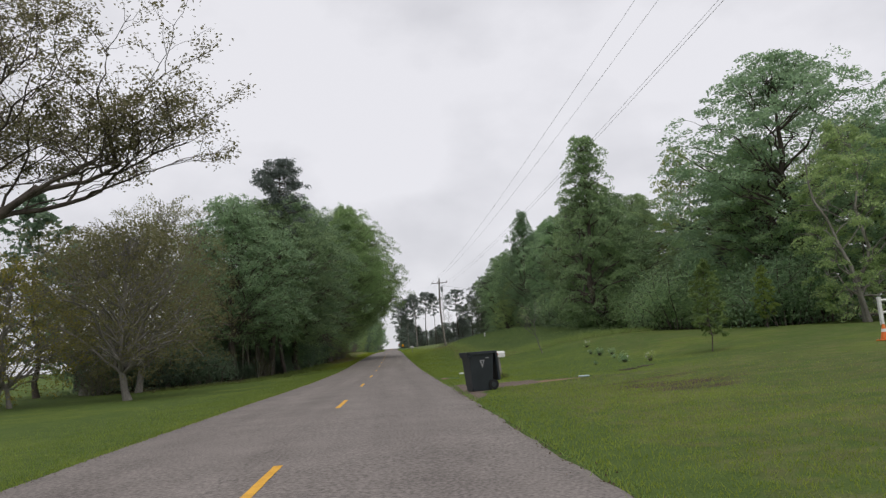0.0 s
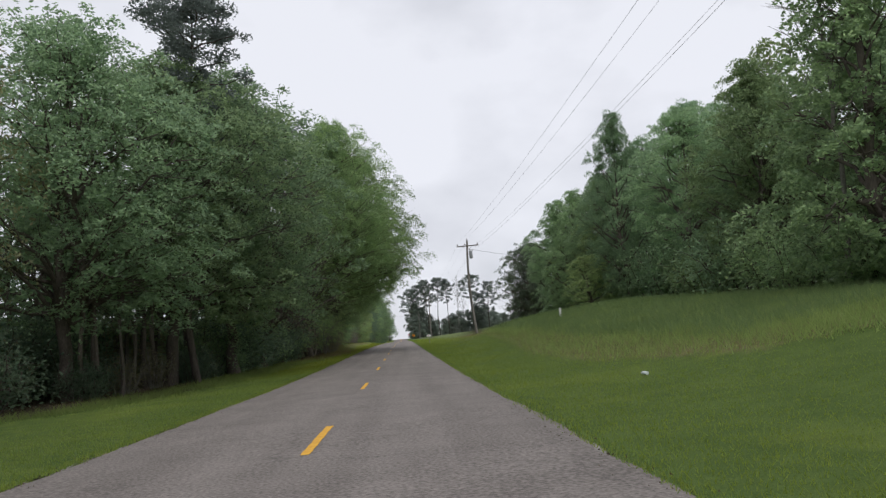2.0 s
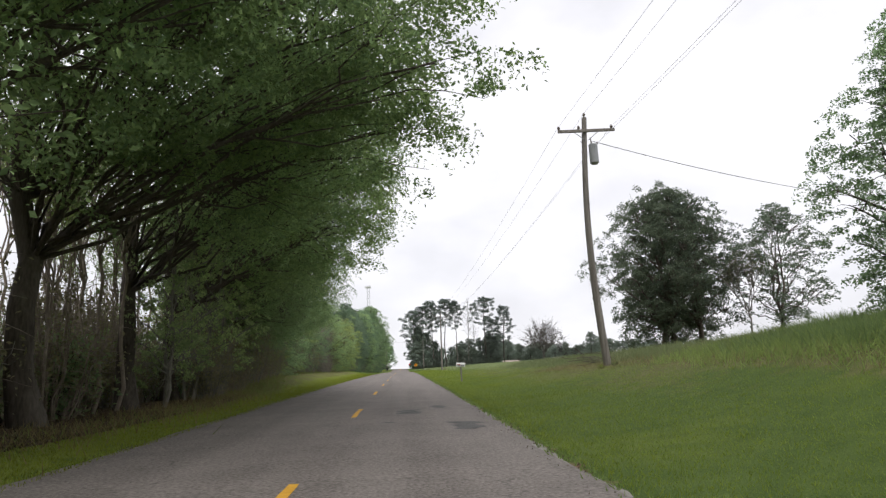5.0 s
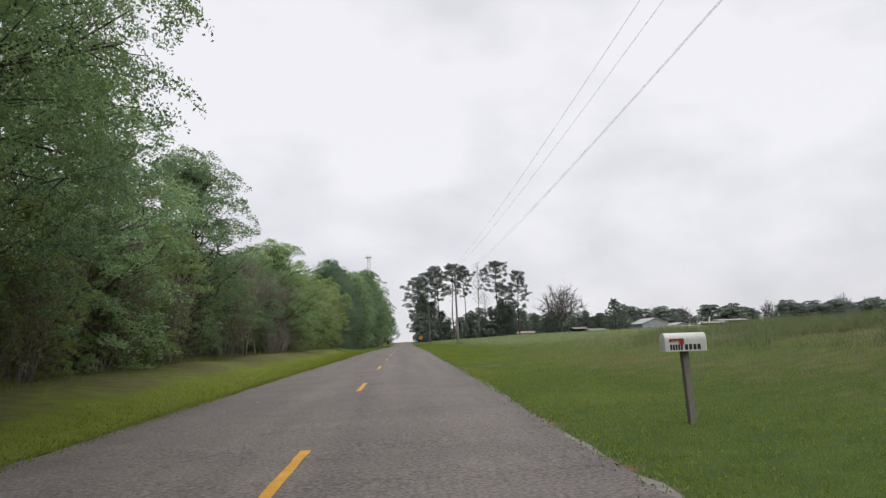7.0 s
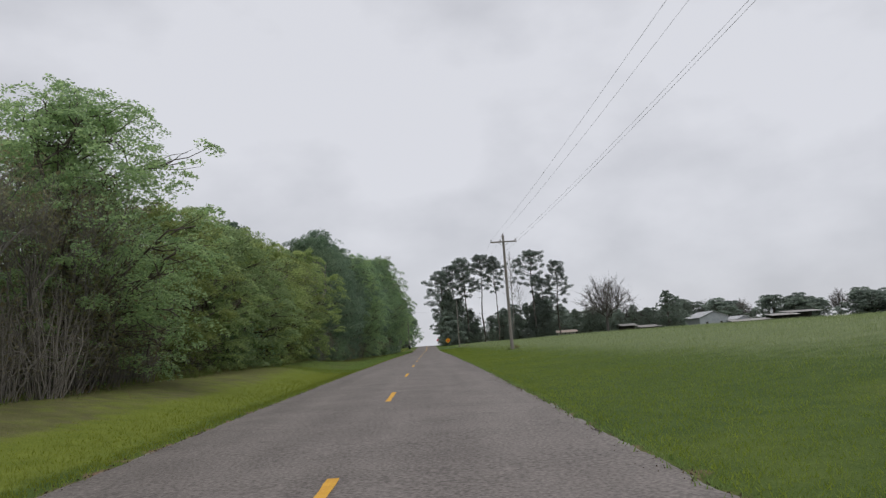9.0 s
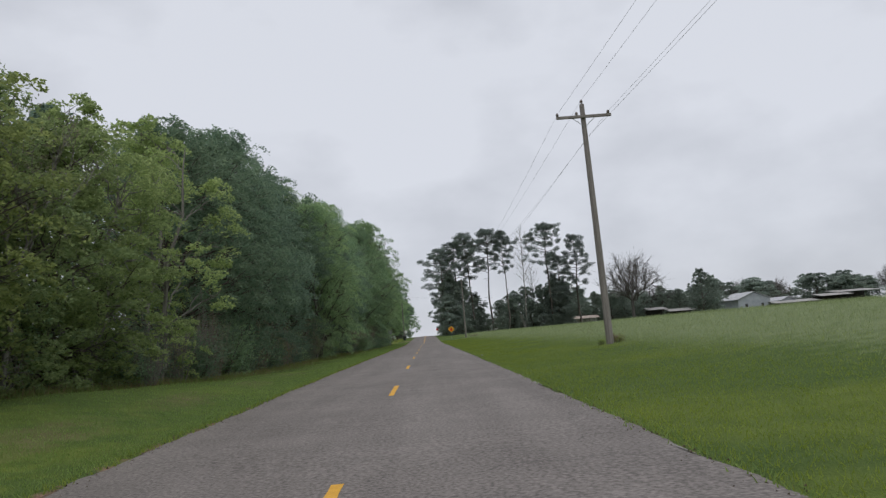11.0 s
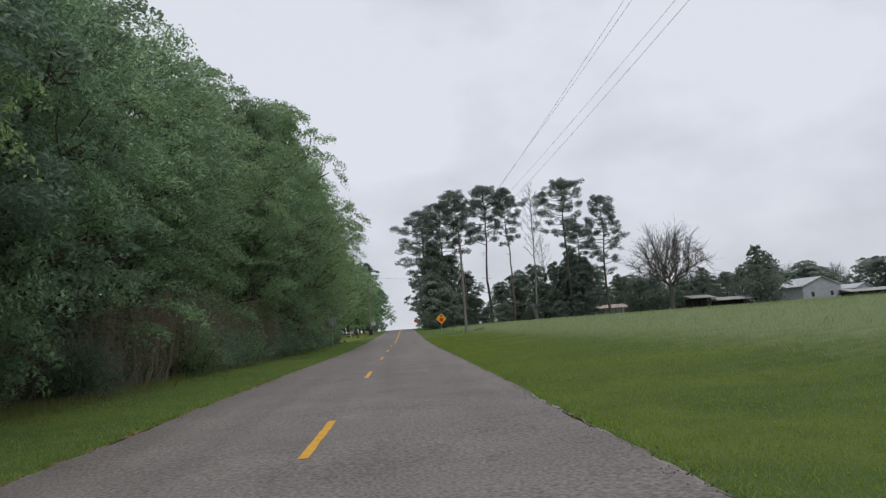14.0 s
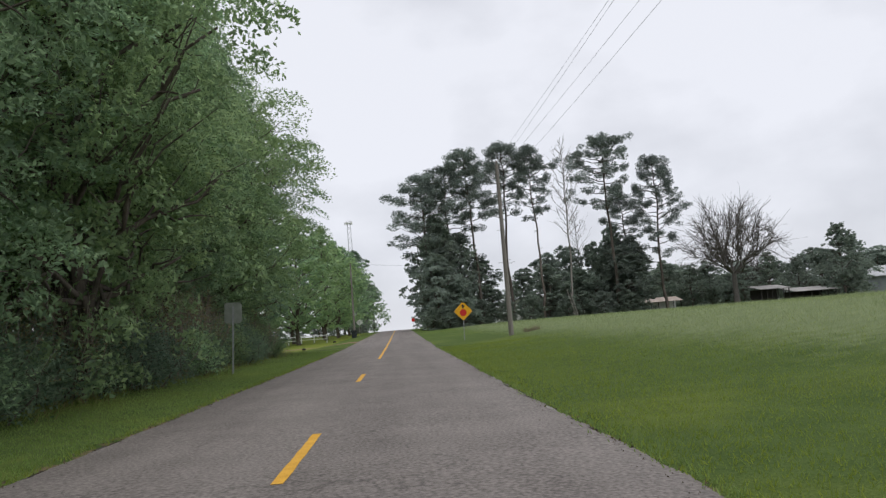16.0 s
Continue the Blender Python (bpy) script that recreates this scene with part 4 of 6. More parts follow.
# ---- left side: sparse pecan, brown tree, then the roadside wood ----
plant("pecan", "pecan_tree", -20.5, 37, "large spreading tree with sparse new leaves", turn=40, wide=1.6, scale=1.36)
plant("brown_tree", "ornamental_tree", -12.1, 40.4, "low multi-branched tree with thin brownish leaves on the lawn", turn=15, scale=1.0, wide=1.05)
plant("yellow_tree", "ornamental_tree", -18.5, 41, "low spreading tree with yellowish new leaves on the lawn", turn=130, scale=0.95)
plant("brown_tree", "ornamental_tree", -15.5, 52, "thin tree with brownish new leaves at the edge of the wood", turn=230, scale=1.2)
plant("brown_tree", "ornamental_tree", -20.5, 56, "thin tree with brownish new leaves at the edge of the wood", turn=310, scale=1.3)
plant("pine_b", "pine_tree", -8.6, 71, "tall pine rising above the roadside oaks", scale=0.70, turn=30)
plant("pine_b", "pine_tree", -8.2, 86, "tall pine behind the roadside oaks", scale=0.64, turn=130)

OVER = "dense dark green roadside oak leaning over the road"
for key, x, y, high, reach in (("brown_tree", -15.5, 58.5, 14, -9.8), ("oak_high", -11.5, 64, 15.0, -4.6), ("oak_high", -10.0, 71, 15.8, -2.4), ("oak_high", -8.4, 78, 17.6, -0.8), ("oak_over_b", -8.0, 85, 18.5, 0.4),
                               ("oak_over_b", -8.0, 92, 19.2, 1.2), ("oak_over", -8.0, 98.5, 19.6, 1.7), ("oak_over", -7.5, 105.5, 18.8, 3.1), ("oak_open", -7.8, 112.5, 16.4, 1.6), ("oak_open", -8.2, 118.5, 15.0, 1.2), ("oak_over", -9.6, 124.0, 14.6, -1.6), ("oak_low", -9.6, 129.5, 14.2, -2.2), ("oak_low", -9.6, 134.5, 14.0, -2.9), ("oak_over_b", -9.8, 141, 12.2, -4.0)):
    base_h, base_r = {"brown_tree": (9, 5.4), "oak_high": (17, 7.0), "oak_over": (15.5, 9.6), "oak_open": (15.5, 9.6), "oak_low": (15.0, 9.4), "oak_over_b": (16.5, 8.6)}[key]
    s, w = high / base_h, (reach - x) / base_r
    plant(key, "oak_tree", x, y, OVER if key != "brown_tree" else "brown budding tree with many bare branches before the wood", group="roadside wood", scale=s, wide=w, turn=rnd.uniform(-22, 22) if key in ("oak_over", "oak_open", "oak_low") else turn())
for key, x, y, high, wide in (("oak_c", -9.6, 147, 10, 0.84), ("spring_b", -9.6, 151, 8.6, 0.95), ("open_oak", -9.4, 160, 10.2, 1.0), ("open_oak", -10.4, 168, 6.2, 0.75), ("open_oak", -10.1, 174, 6.7, 0.8), ("open_oak", -8.9, 182.5, 8.7, 1.05), ("open_oak", -11.5, 186, 8.2, 0.95)):
    base = {"oak_c": 14, "spring_b": 10, "open_oak": 10}[key]
    plant(key, "oak_tree", x, y, "dark green roadside tree with open branches", group="roadside wood", scale=high / base, wide=wide, turn=turn())
for k in range(22):
    y = 147 + k * 1.8
    plant("tall_brush", "brush", -8.7 - rnd.uniform(0, 2.4), y, "tall brown brush with a few new leaves at the wood's edge", "shrub", group="roadside wood", scale=rnd.uniform(0.85, 1.15), turn=turn())
for y in (155, 166, 171, 175):
    plant("spring_b", "young_tree", -10.4 + rnd.uniform(-0.5, 0.5), y, "small light green tree above the brush", group="roadside wood", scale=rnd.uniform(0.5, 0.6), wide=0.62, turn=turn())
for k in range(9):
    y = 191.5 + k * 3.6
    plant("spring_a", "young_tree", -9.9 + rnd.uniform(-0.5, 0.5), y, "light green dense tree, leafy down to the ground", group="roadside wood", scale=rnd.uniform(0.76, 0.86) + 0.015 * k, wide=rnd.uniform(0.95, 1.08), turn=turn())
for x, y, s in ((-9.6, 221, 0.9), (-9.3, 226, 0.98)):
    plant("spring_b", "young_tree", x, y, "light green tree beside the dark oaks", group="roadside wood", scale=s, wide=0.95, turn=turn())
for y in range(231, 346, 6):
    big = np.interp(y, [231, 243, 264, 286, 300, 346], [0.76, 0.91, 0.98, 0.94, 0.99, 1.2])
    plant(rnd.choice(("oak_a", "oak_a", "oak_c", "oak_b") if y > 280 else ("dark_oak", "oak_c") if y > 255 else ("dark_oak", "dark_oak")), "oak_tree", -10.8 + rnd.uniform(-0.9, 0.7), y + rnd.uniform(-1, 1), "dense green roadside tree with leaves down to the verge", group="roadside wood",
          scale=big * rnd.uniform(0.95, 1.1), wide=float(np.interp(y, [231, 275, 346], [0.9, 1.05, 1.2])) * rnd.uniform(0.92, 1.06), turn=turn())
for y in range(56, 346, 9):
    for row in ((-25,) if y < 70 else (-17,) if not 88 < y < 186 else ()):
        tall = np.interp(y, [56, 130, 145, 215, 235, 346], [0.82, 0.86, 0.6, 0.6, 0.8, 1.1])
        plant(rnd.choice(("wood_a", "wood_b")), "wood_tree", row + rnd.uniform(-2, 2), y + rnd.uniform(-2, 2), "green tree inside the roadside wood", group="roadside wood", scale=tall * rnd.uniform(0.85, 1.1), turn=turn())
# stems coloured for deep shade before y 99, for light beyond it
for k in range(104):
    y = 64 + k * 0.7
    plant("shaded_pole" if y < 99 else "pole_tree", "pole_tree", (-10.2 if y < 99 else -7.8) - rnd.uniform(0, 1) ** 1.5 * 6, y + rnd.uniform(-1, 1), "thin straight stem in the wood, its shading put into the bark", group="roadside wood", scale=rnd.uniform(0.6, 1.0), turn=turn())
for k in range(48):
    y = 98 + k * 0.95
    plant("thicket", "twiggy_tree", -8.4 - rnd.uniform(0, 4), y, "tangle of thin brown stems in the shade of the wood", "shrub", group="undergrowth", scale=rnd.uniform(0.8, 1.25), turn=turn())
for k in range(10):
    plant(rnd.choice(("spring_a", "spring_b")), "young_tree", -8.7 - rnd.uniform(0, 0.9), 122.5 + k * 2.9, "small light green tree in front of the oaks", group="roadside wood", scale=rnd.uniform(0.42, 0.62), wide=rnd.uniform(0.42, 0.55), turn=turn())
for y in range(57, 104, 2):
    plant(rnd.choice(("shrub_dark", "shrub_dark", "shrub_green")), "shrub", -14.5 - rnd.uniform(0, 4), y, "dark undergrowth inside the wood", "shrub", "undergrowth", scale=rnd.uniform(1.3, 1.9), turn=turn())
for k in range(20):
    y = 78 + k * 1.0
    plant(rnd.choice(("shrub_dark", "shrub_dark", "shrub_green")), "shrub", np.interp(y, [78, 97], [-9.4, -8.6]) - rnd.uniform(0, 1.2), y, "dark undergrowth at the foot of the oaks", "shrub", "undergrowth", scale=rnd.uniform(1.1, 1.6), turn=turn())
for k in range(26):
    y = 118 + k * 1.3
    plant(rnd.choice(("thicket", "shrub_brown", "tall_brush")), "brush", np.interp(y, [118, 131, 150], [-6.6, -7.5, -8.6]) - rnd.uniform(0, 1.0), y, "tangled brown brush under the roadside trees", "shrub", "undergrowth", scale=rnd.uniform(0.55, 0.85), turn=turn())
for y in range(138, 222, 4):
    plant("twiggy", "twiggy_tree", -9.0 - rnd.uniform(0, 1.5), y + rnd.uniform(-1.5, 1.5), "grey leafless stems at the edge of the wood", "shrub", group="roadside wood", scale=rnd.uniform(0.6, 1.0), turn=turn())
for y in range(54, 346, 3):
    x = np.interp(y, [54, 62, 75, 100, 130, 145, 215, 230, 346], [-17, -10, -8.6, -8.4, -8.6, -10.2, -10.2, -8.9, -8.4])
    if y < 136:
        key = rnd.choice(("shrub_dark", "shrub_dark", "shrub_brown")) if y < 98 else rnd.choice(("shrub_brown", "shrub_brown", "shrub_green"))
    elif y < 222:
        key = rnd.choice(("shrub_brown", "shrub_brown", "shrub_green"))
    else:
        key = rnd.choice(("shrub_green", "shrub_brown", "shrub_dark"))
    plant(key, "shrub", x - rnd.uniform(0, 1.6), y + rnd.uniform(-1, 1), "tangled undergrowth at the foot of the wood", "shrub", "undergrowth", scale=rnd.uniform(0.8, 1.3) * (1.3 if 138 < y < 222 else 0.65 if 60 < y < 90 else 1), turn=turn())
    if y > 136:
        plant("shrub_brown", "shrub", x + 0.5 - rnd.uniform(0, 1.0), y + 1.5, "leafless brown brush at the foot of the wood", "shrub", "undergrowth", scale=rnd.uniform(0.6, 1.1), turn=turn())
    if y % 2 and not 93 < y < 186:
        plant(rnd.choice(("shrub_dark", "shrub_brown")), "shrub", x - 4.5 - rnd.uniform(0, 3), y, "dark undergrowth inside the wood", "shrub", "undergrowth", scale=rnd.uniform(1.1, 1.7), turn=turn())

for k in range(58):
    y = 223 + k * 2.1
    plant(rnd.choice(("thicket", "shrub_dark", "shrub_dark", "shrub_green")), "brush", (-7.3 if y > 275 else -8.0) - rnd.uniform(0, 1.4), y, "tangled brown brush under the roadside trees", "shrub", "undergrowth", scale=rnd.uniform(0.6, 1.0), turn=turn())

for k in range(46):
    y = 284 + k * 1.25
    plant(rnd.choice(("thicket", "shrub_dark", "shrub_dark", "shrub_green")), "brush", -6.9 - rnd.uniform(0, 1.3), y, "tangled brush in front of the roadside oaks", "shrub", "undergrowth", scale=rnd.uniform(0.65, 0.95), turn=turn())
for x, y, s in ((-6.9, 113.5, 0.78), (-7.2, 117.5, 0.85), (-7.0, 121.5, 0.7)):
    plant("airy", "young_tree", x, y, "thin young tree with sparse lime green leaves under the oaks", group="roadside wood", scale=s, wide=0.62, turn=turn())
for k in range(9):
    plant("twiggy", "twiggy_tree", -8.3 - rnd.uniform(0, 0.8), 165 + k * 2.0, "grey leafless stems at the edge of the wood", "shrub", group="roadside wood", scale=rnd.uniform(0.6, 0.85), turn=turn())

for y in (175, 177.5, 179, 181, 183.5, 186, 223, 225.5, 228):
    plant("bare_thicket", "brush", -8.0 - rnd.uniform(0, 0.9), y, "pale grey leafless thicket at the edge of the wood", "shrub", "undergrowth", scale=rnd.uniform(0.5, 0.8), turn=turn())
for x, y, high, wide in ((-9.2, 318, 19.5, 0.85), (-9.4, 327, 19, 0.6), (-9.6, 336, 18.5, 0.56)):
    plant("oak_high", "oak_tree", x, y, "tall spreading roadside oak above its neighbours", group="roadside wood", scale=high / 17, wide=wide, turn=turn())
for x, y, s, w, a in ((-8.3, 259.5, 1.30, 1.0, 30), (-8.6, 265.5, 1.42, 1.05, 120), (-8.9, 272, 1.50, 1.1, 250)):
    plant("open_oak", "oak_tree", x, y, "tall green oak with an open ragged top over the brush", group="roadside wood", scale=s, wide=w, turn=a)
plant("open_oak", "oak_tree", -8.0, 313, "tall roadside oak with an open ragged crown over the verge", group="roadside wood", scale=1.95, wide=1.45, turn=40)
plant("open_oak", "oak_tree", -8.6, 304, "tall roadside oak with an open ragged crown over the verge", group="roadside wood", scale=1.75, wide=1.3, turn=160)

# beyond the wood's end, and far along the road
for x, y, s in ((-15, 378, 1.1), (-19, 386, 1.2), (-12, 392, 1.1), (-14, 402, 1.15), (-10.5, 412, 1.15), (-9.5, 424, 1.1), (-13, 434, 1.15), (-9, 446, 1.15), (-11, 462, 1.2), (-9, 480, 1.2), (-22, 385, 1.2), (-26, 405, 1.2), (-24, 430, 1.2), (-10, 505, 1.2), (-11, 535, 1.2), (-8, 570, 1.2)):
    plant(rnd.choice(("wood_a", "wood_b")), "wood_tree", x, y, "tall green tree beside the far road", group="far trees", scale=s, wide=1.2, turn=turn())

# ---- right side: yard trees, the wood on the bank, field trees ----
plant("oak_b", "oak_tree", 26.0, 44.5, "tall full oak behind the yard", scale=1.04, wide=1.3, turn=80)
plant("oak_c", "oak_tree", 25.2, 46.5, "full oak behind the yard, leafy down to the ground", scale=0.85, wide=1.05, turn=200)
plant("oak_a", "oak_tree", 30, 36, "tall oak behind the yard", scale=0.8, wide=0.85, turn=10)
plant("spring_b", "young_tree", 24.2, 35.5, "light green tree at the edge of the yard", scale=1.0, turn=60)
plant("conical", "ivy_clad_tree", 17.2, 57.5, "tall narrow tree wrapped in leaves on the bank", scale=0.97, wide=0.92, turn=0)
plant("thin_bare", "dead_tree", 16.3, 58.6, "bare dead trunk among the leaves", scale=0.46, wide=0.6, turn=0)
plant("airy", "young_tree", 28.6, 68, "airy tree with light leaves", scale=1.6, wide=1.1, turn=200)
plant("airy", "young_tree", 25.0, 91.5, "airy tree with light olive leaves", scale=1.3, wide=1.1, turn=20)
RIGHT = "dense green tree of the wood on the bank"
for key, x, y, s, w in (("oak_c", 20.5, 62, 0.80, 0.85), ("oak_b", 24, 67, 0.74, 0.85), ("oak_c", 29, 58, 0.78, 0.9), ("oak_c", 27, 51, 0.70, 0.85), ("oak_b", 33, 47, 0.8, 0.9), ("oak_c", 19.5, 70, 0.84, 0.8), ("airy", 23, 74, 1.4, 1.05), ("oak_b", 19, 78, 0.73, 0.72),
                        ("oak_c", 16.8, 85.0, 0.96, 0.58), ("oak_c", 21.5, 83, 0.95, 0.8), ("oak_c", 24, 84, 0.95, 0.85), ("oak_c", 16.9, 90.5, 0.72, 0.6), ("oak_c", 16.6, 97, 0.74, 0.66), ("oak_c", 16.4, 103, 0.76, 0.7), ("oak_c", 17.8, 109, 0.72, 0.72), ("oak_b", 26, 104, 0.8, 0.8), ("spring_a", 14.4, 86, 0.42, 0.55), ("oak_c", 20.5, 89.5, 0.9, 0.85), ("oak_c", 21, 98, 0.92, 0.85), ("spring_b", 17.2, 91, 0.8, 0.8), ("oak_b", 21.5, 104.5, 0.82, 0.75), ("spring_b", 17.6, 105, 0.75, 0.75), ("oak_c", 22, 74, 0.85, 0.9)):
    plant(key, "bank_tree", x, y, RIGHT, group="wood on the bank", scale=s, wide=w, turn=turn())
for y in range(42, 114, 6):
    plant(rnd.choice(("wood_a", "wood_b")), "wood_tree", 31 + rnd.uniform(-2, 3) + (y < 50) * 4, y, "tree behind the wood on the bank", group="wood on the bank", scale=rnd.uniform(0.65, 0.8), wide=1.0, turn=turn())
for y in range(40, 64, 2):
    plant("shrub_green", "shrub", np.interp(y, [40, 60, 64], [25, 21, 20.6]) + rnd.uniform(-0.5, 0.5), y, "dark green undergrowth along the bank", "shrub", "undergrowth", scale=rnd.uniform(1.5, 2.0), turn=turn())
for y in range(40, 112, 3):
    x = np.interp(y, [40, 60, 112], [22, 18.2, 17.6])
    plant("shrub_green", "shrub", x + rnd.uniform(-0.6, 0.8), y, "dark green undergrowth along the bank", "shrub", "undergrowth", scale=rnd.uniform(1.2, 1.8), turn=turn())
plant("round_tree", "field_tree", 19.45, 138, "round dark green tree at the field's edge", scale=1.2, wide=1.12, turn=20)
plant("slim_dark", "field_tree", 20.6, 136, "slim dark green tree with forked stems at the field's edge", scale=1.05, wide=0.9, turn=100)
plant("slim_dark", "field_tree", 25.4, 134, "dark green tree with forked open limbs", scale=0.93, wide=0.95, turn=250)
plant("twiggy", "field_tree", 23.2, 134, "thin tree with sparse leaves", scale=0.95, wide=0.8, turn=70)
plant("slim_dark", "field_tree", 21.5, 143, "dark green tree behind the round tree", scale=0.9, wide=1.0, turn=10)
plant("sapling", "sapling", 13.3, 28.5, "staked young tree with bright green leaves", "sapling", scale=1.05, turn=0)
plant("sapling", "sapling", 20.2, 37.6, "young tree with bright green leaves", "sapling", scale=0.95, turn=90)
plant("sapling_thin", "sapling", 10.0, 44.6, "thin leaning sapling with few leaves", "sapling", scale=1.05, wide=0.9, turn=0, lean=(0, -19))
for k in range(24):
    y = 104 + k * 1.7
    plant("field_weeds", "shrub", 13.5 + rnd.uniform(-2.5, 3), y, "low dry brush on the bank", "shrub", "brush on the bank", scale=rnd.uniform(0.22, 0.36), turn=turn())

# pines by the crossroads, and the dark trees under them
for key, x, y, s, w in (("pine_c", 6.0, 412, 0.94, 1.15), ("pine_c", 10.2, 417, 1.02, 1.0), ("pine_b", 14, 414, 1.0, 1.0), ("pine_a", 19.8, 415, 1.03, 1.0), ("pine_b", 24.5, 413, 0.99, 0.85), ("pine_a", 37, 414.5, 1.04, 1.05), ("pine_c", 45.5, 415, 0.98, 0.9),
                        ("pine_b", 41.5, 420, 0.72, 0.9)):
    plant(key, "pine_tree", x, y, "tall pine with a bare trunk and high dark crown", group="pines", scale=s, wide=w, turn=turn())
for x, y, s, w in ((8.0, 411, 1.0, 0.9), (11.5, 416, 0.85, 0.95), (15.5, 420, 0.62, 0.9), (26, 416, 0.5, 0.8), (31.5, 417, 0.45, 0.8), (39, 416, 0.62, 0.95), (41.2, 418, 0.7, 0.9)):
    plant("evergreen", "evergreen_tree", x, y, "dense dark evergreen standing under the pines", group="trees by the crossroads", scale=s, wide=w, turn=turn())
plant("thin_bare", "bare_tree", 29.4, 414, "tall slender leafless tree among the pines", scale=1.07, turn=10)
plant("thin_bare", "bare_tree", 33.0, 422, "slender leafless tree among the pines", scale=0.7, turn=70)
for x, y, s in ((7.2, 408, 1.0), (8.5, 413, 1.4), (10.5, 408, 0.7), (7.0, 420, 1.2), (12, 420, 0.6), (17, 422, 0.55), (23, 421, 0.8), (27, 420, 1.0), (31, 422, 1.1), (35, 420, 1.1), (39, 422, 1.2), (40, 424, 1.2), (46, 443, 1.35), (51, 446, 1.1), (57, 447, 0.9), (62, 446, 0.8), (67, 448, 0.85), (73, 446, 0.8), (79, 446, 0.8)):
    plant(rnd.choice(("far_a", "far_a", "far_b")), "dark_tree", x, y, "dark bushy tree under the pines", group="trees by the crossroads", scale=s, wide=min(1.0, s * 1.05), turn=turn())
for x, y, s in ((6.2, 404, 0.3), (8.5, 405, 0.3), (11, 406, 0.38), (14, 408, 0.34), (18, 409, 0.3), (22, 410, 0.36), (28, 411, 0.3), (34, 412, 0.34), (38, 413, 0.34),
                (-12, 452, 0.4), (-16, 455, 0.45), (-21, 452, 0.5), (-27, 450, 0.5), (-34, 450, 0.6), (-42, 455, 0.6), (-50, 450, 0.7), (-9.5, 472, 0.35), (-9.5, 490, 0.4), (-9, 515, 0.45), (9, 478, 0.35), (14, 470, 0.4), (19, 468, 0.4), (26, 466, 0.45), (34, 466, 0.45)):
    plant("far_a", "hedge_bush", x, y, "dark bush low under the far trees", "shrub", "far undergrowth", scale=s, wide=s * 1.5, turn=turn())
plant("bare_tree", "bare_tree", 66.0, 434, "large leafless tree behind the field", scale=1.06, wide=1.35, turn=0)
plant("bare_tree", "bare_tree", 77.5, 450, "leafless tree behind the field", scale=0.55, turn=80)
for x, y, s in ((89, 436, 1.3), (94, 440, 1.1), (84, 444, 0.8), (100, 470, 1.0)):
    plant("far_b", "green_tree", x, y, "full green tree beside the farm sheds", group="trees by the farm", scale=s * 0.85, wide=s * 0.9, turn=turn())
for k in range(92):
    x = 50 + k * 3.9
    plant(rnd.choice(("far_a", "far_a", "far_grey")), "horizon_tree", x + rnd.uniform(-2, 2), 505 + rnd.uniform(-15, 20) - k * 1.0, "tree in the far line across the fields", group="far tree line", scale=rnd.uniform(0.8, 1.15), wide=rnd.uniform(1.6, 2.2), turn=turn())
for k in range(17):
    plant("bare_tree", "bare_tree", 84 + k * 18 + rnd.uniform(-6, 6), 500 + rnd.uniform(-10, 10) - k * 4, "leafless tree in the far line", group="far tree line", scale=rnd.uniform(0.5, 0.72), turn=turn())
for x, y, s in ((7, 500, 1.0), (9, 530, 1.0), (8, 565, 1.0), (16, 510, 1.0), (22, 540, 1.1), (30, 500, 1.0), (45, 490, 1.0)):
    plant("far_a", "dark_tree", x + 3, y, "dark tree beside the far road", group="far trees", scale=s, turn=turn())


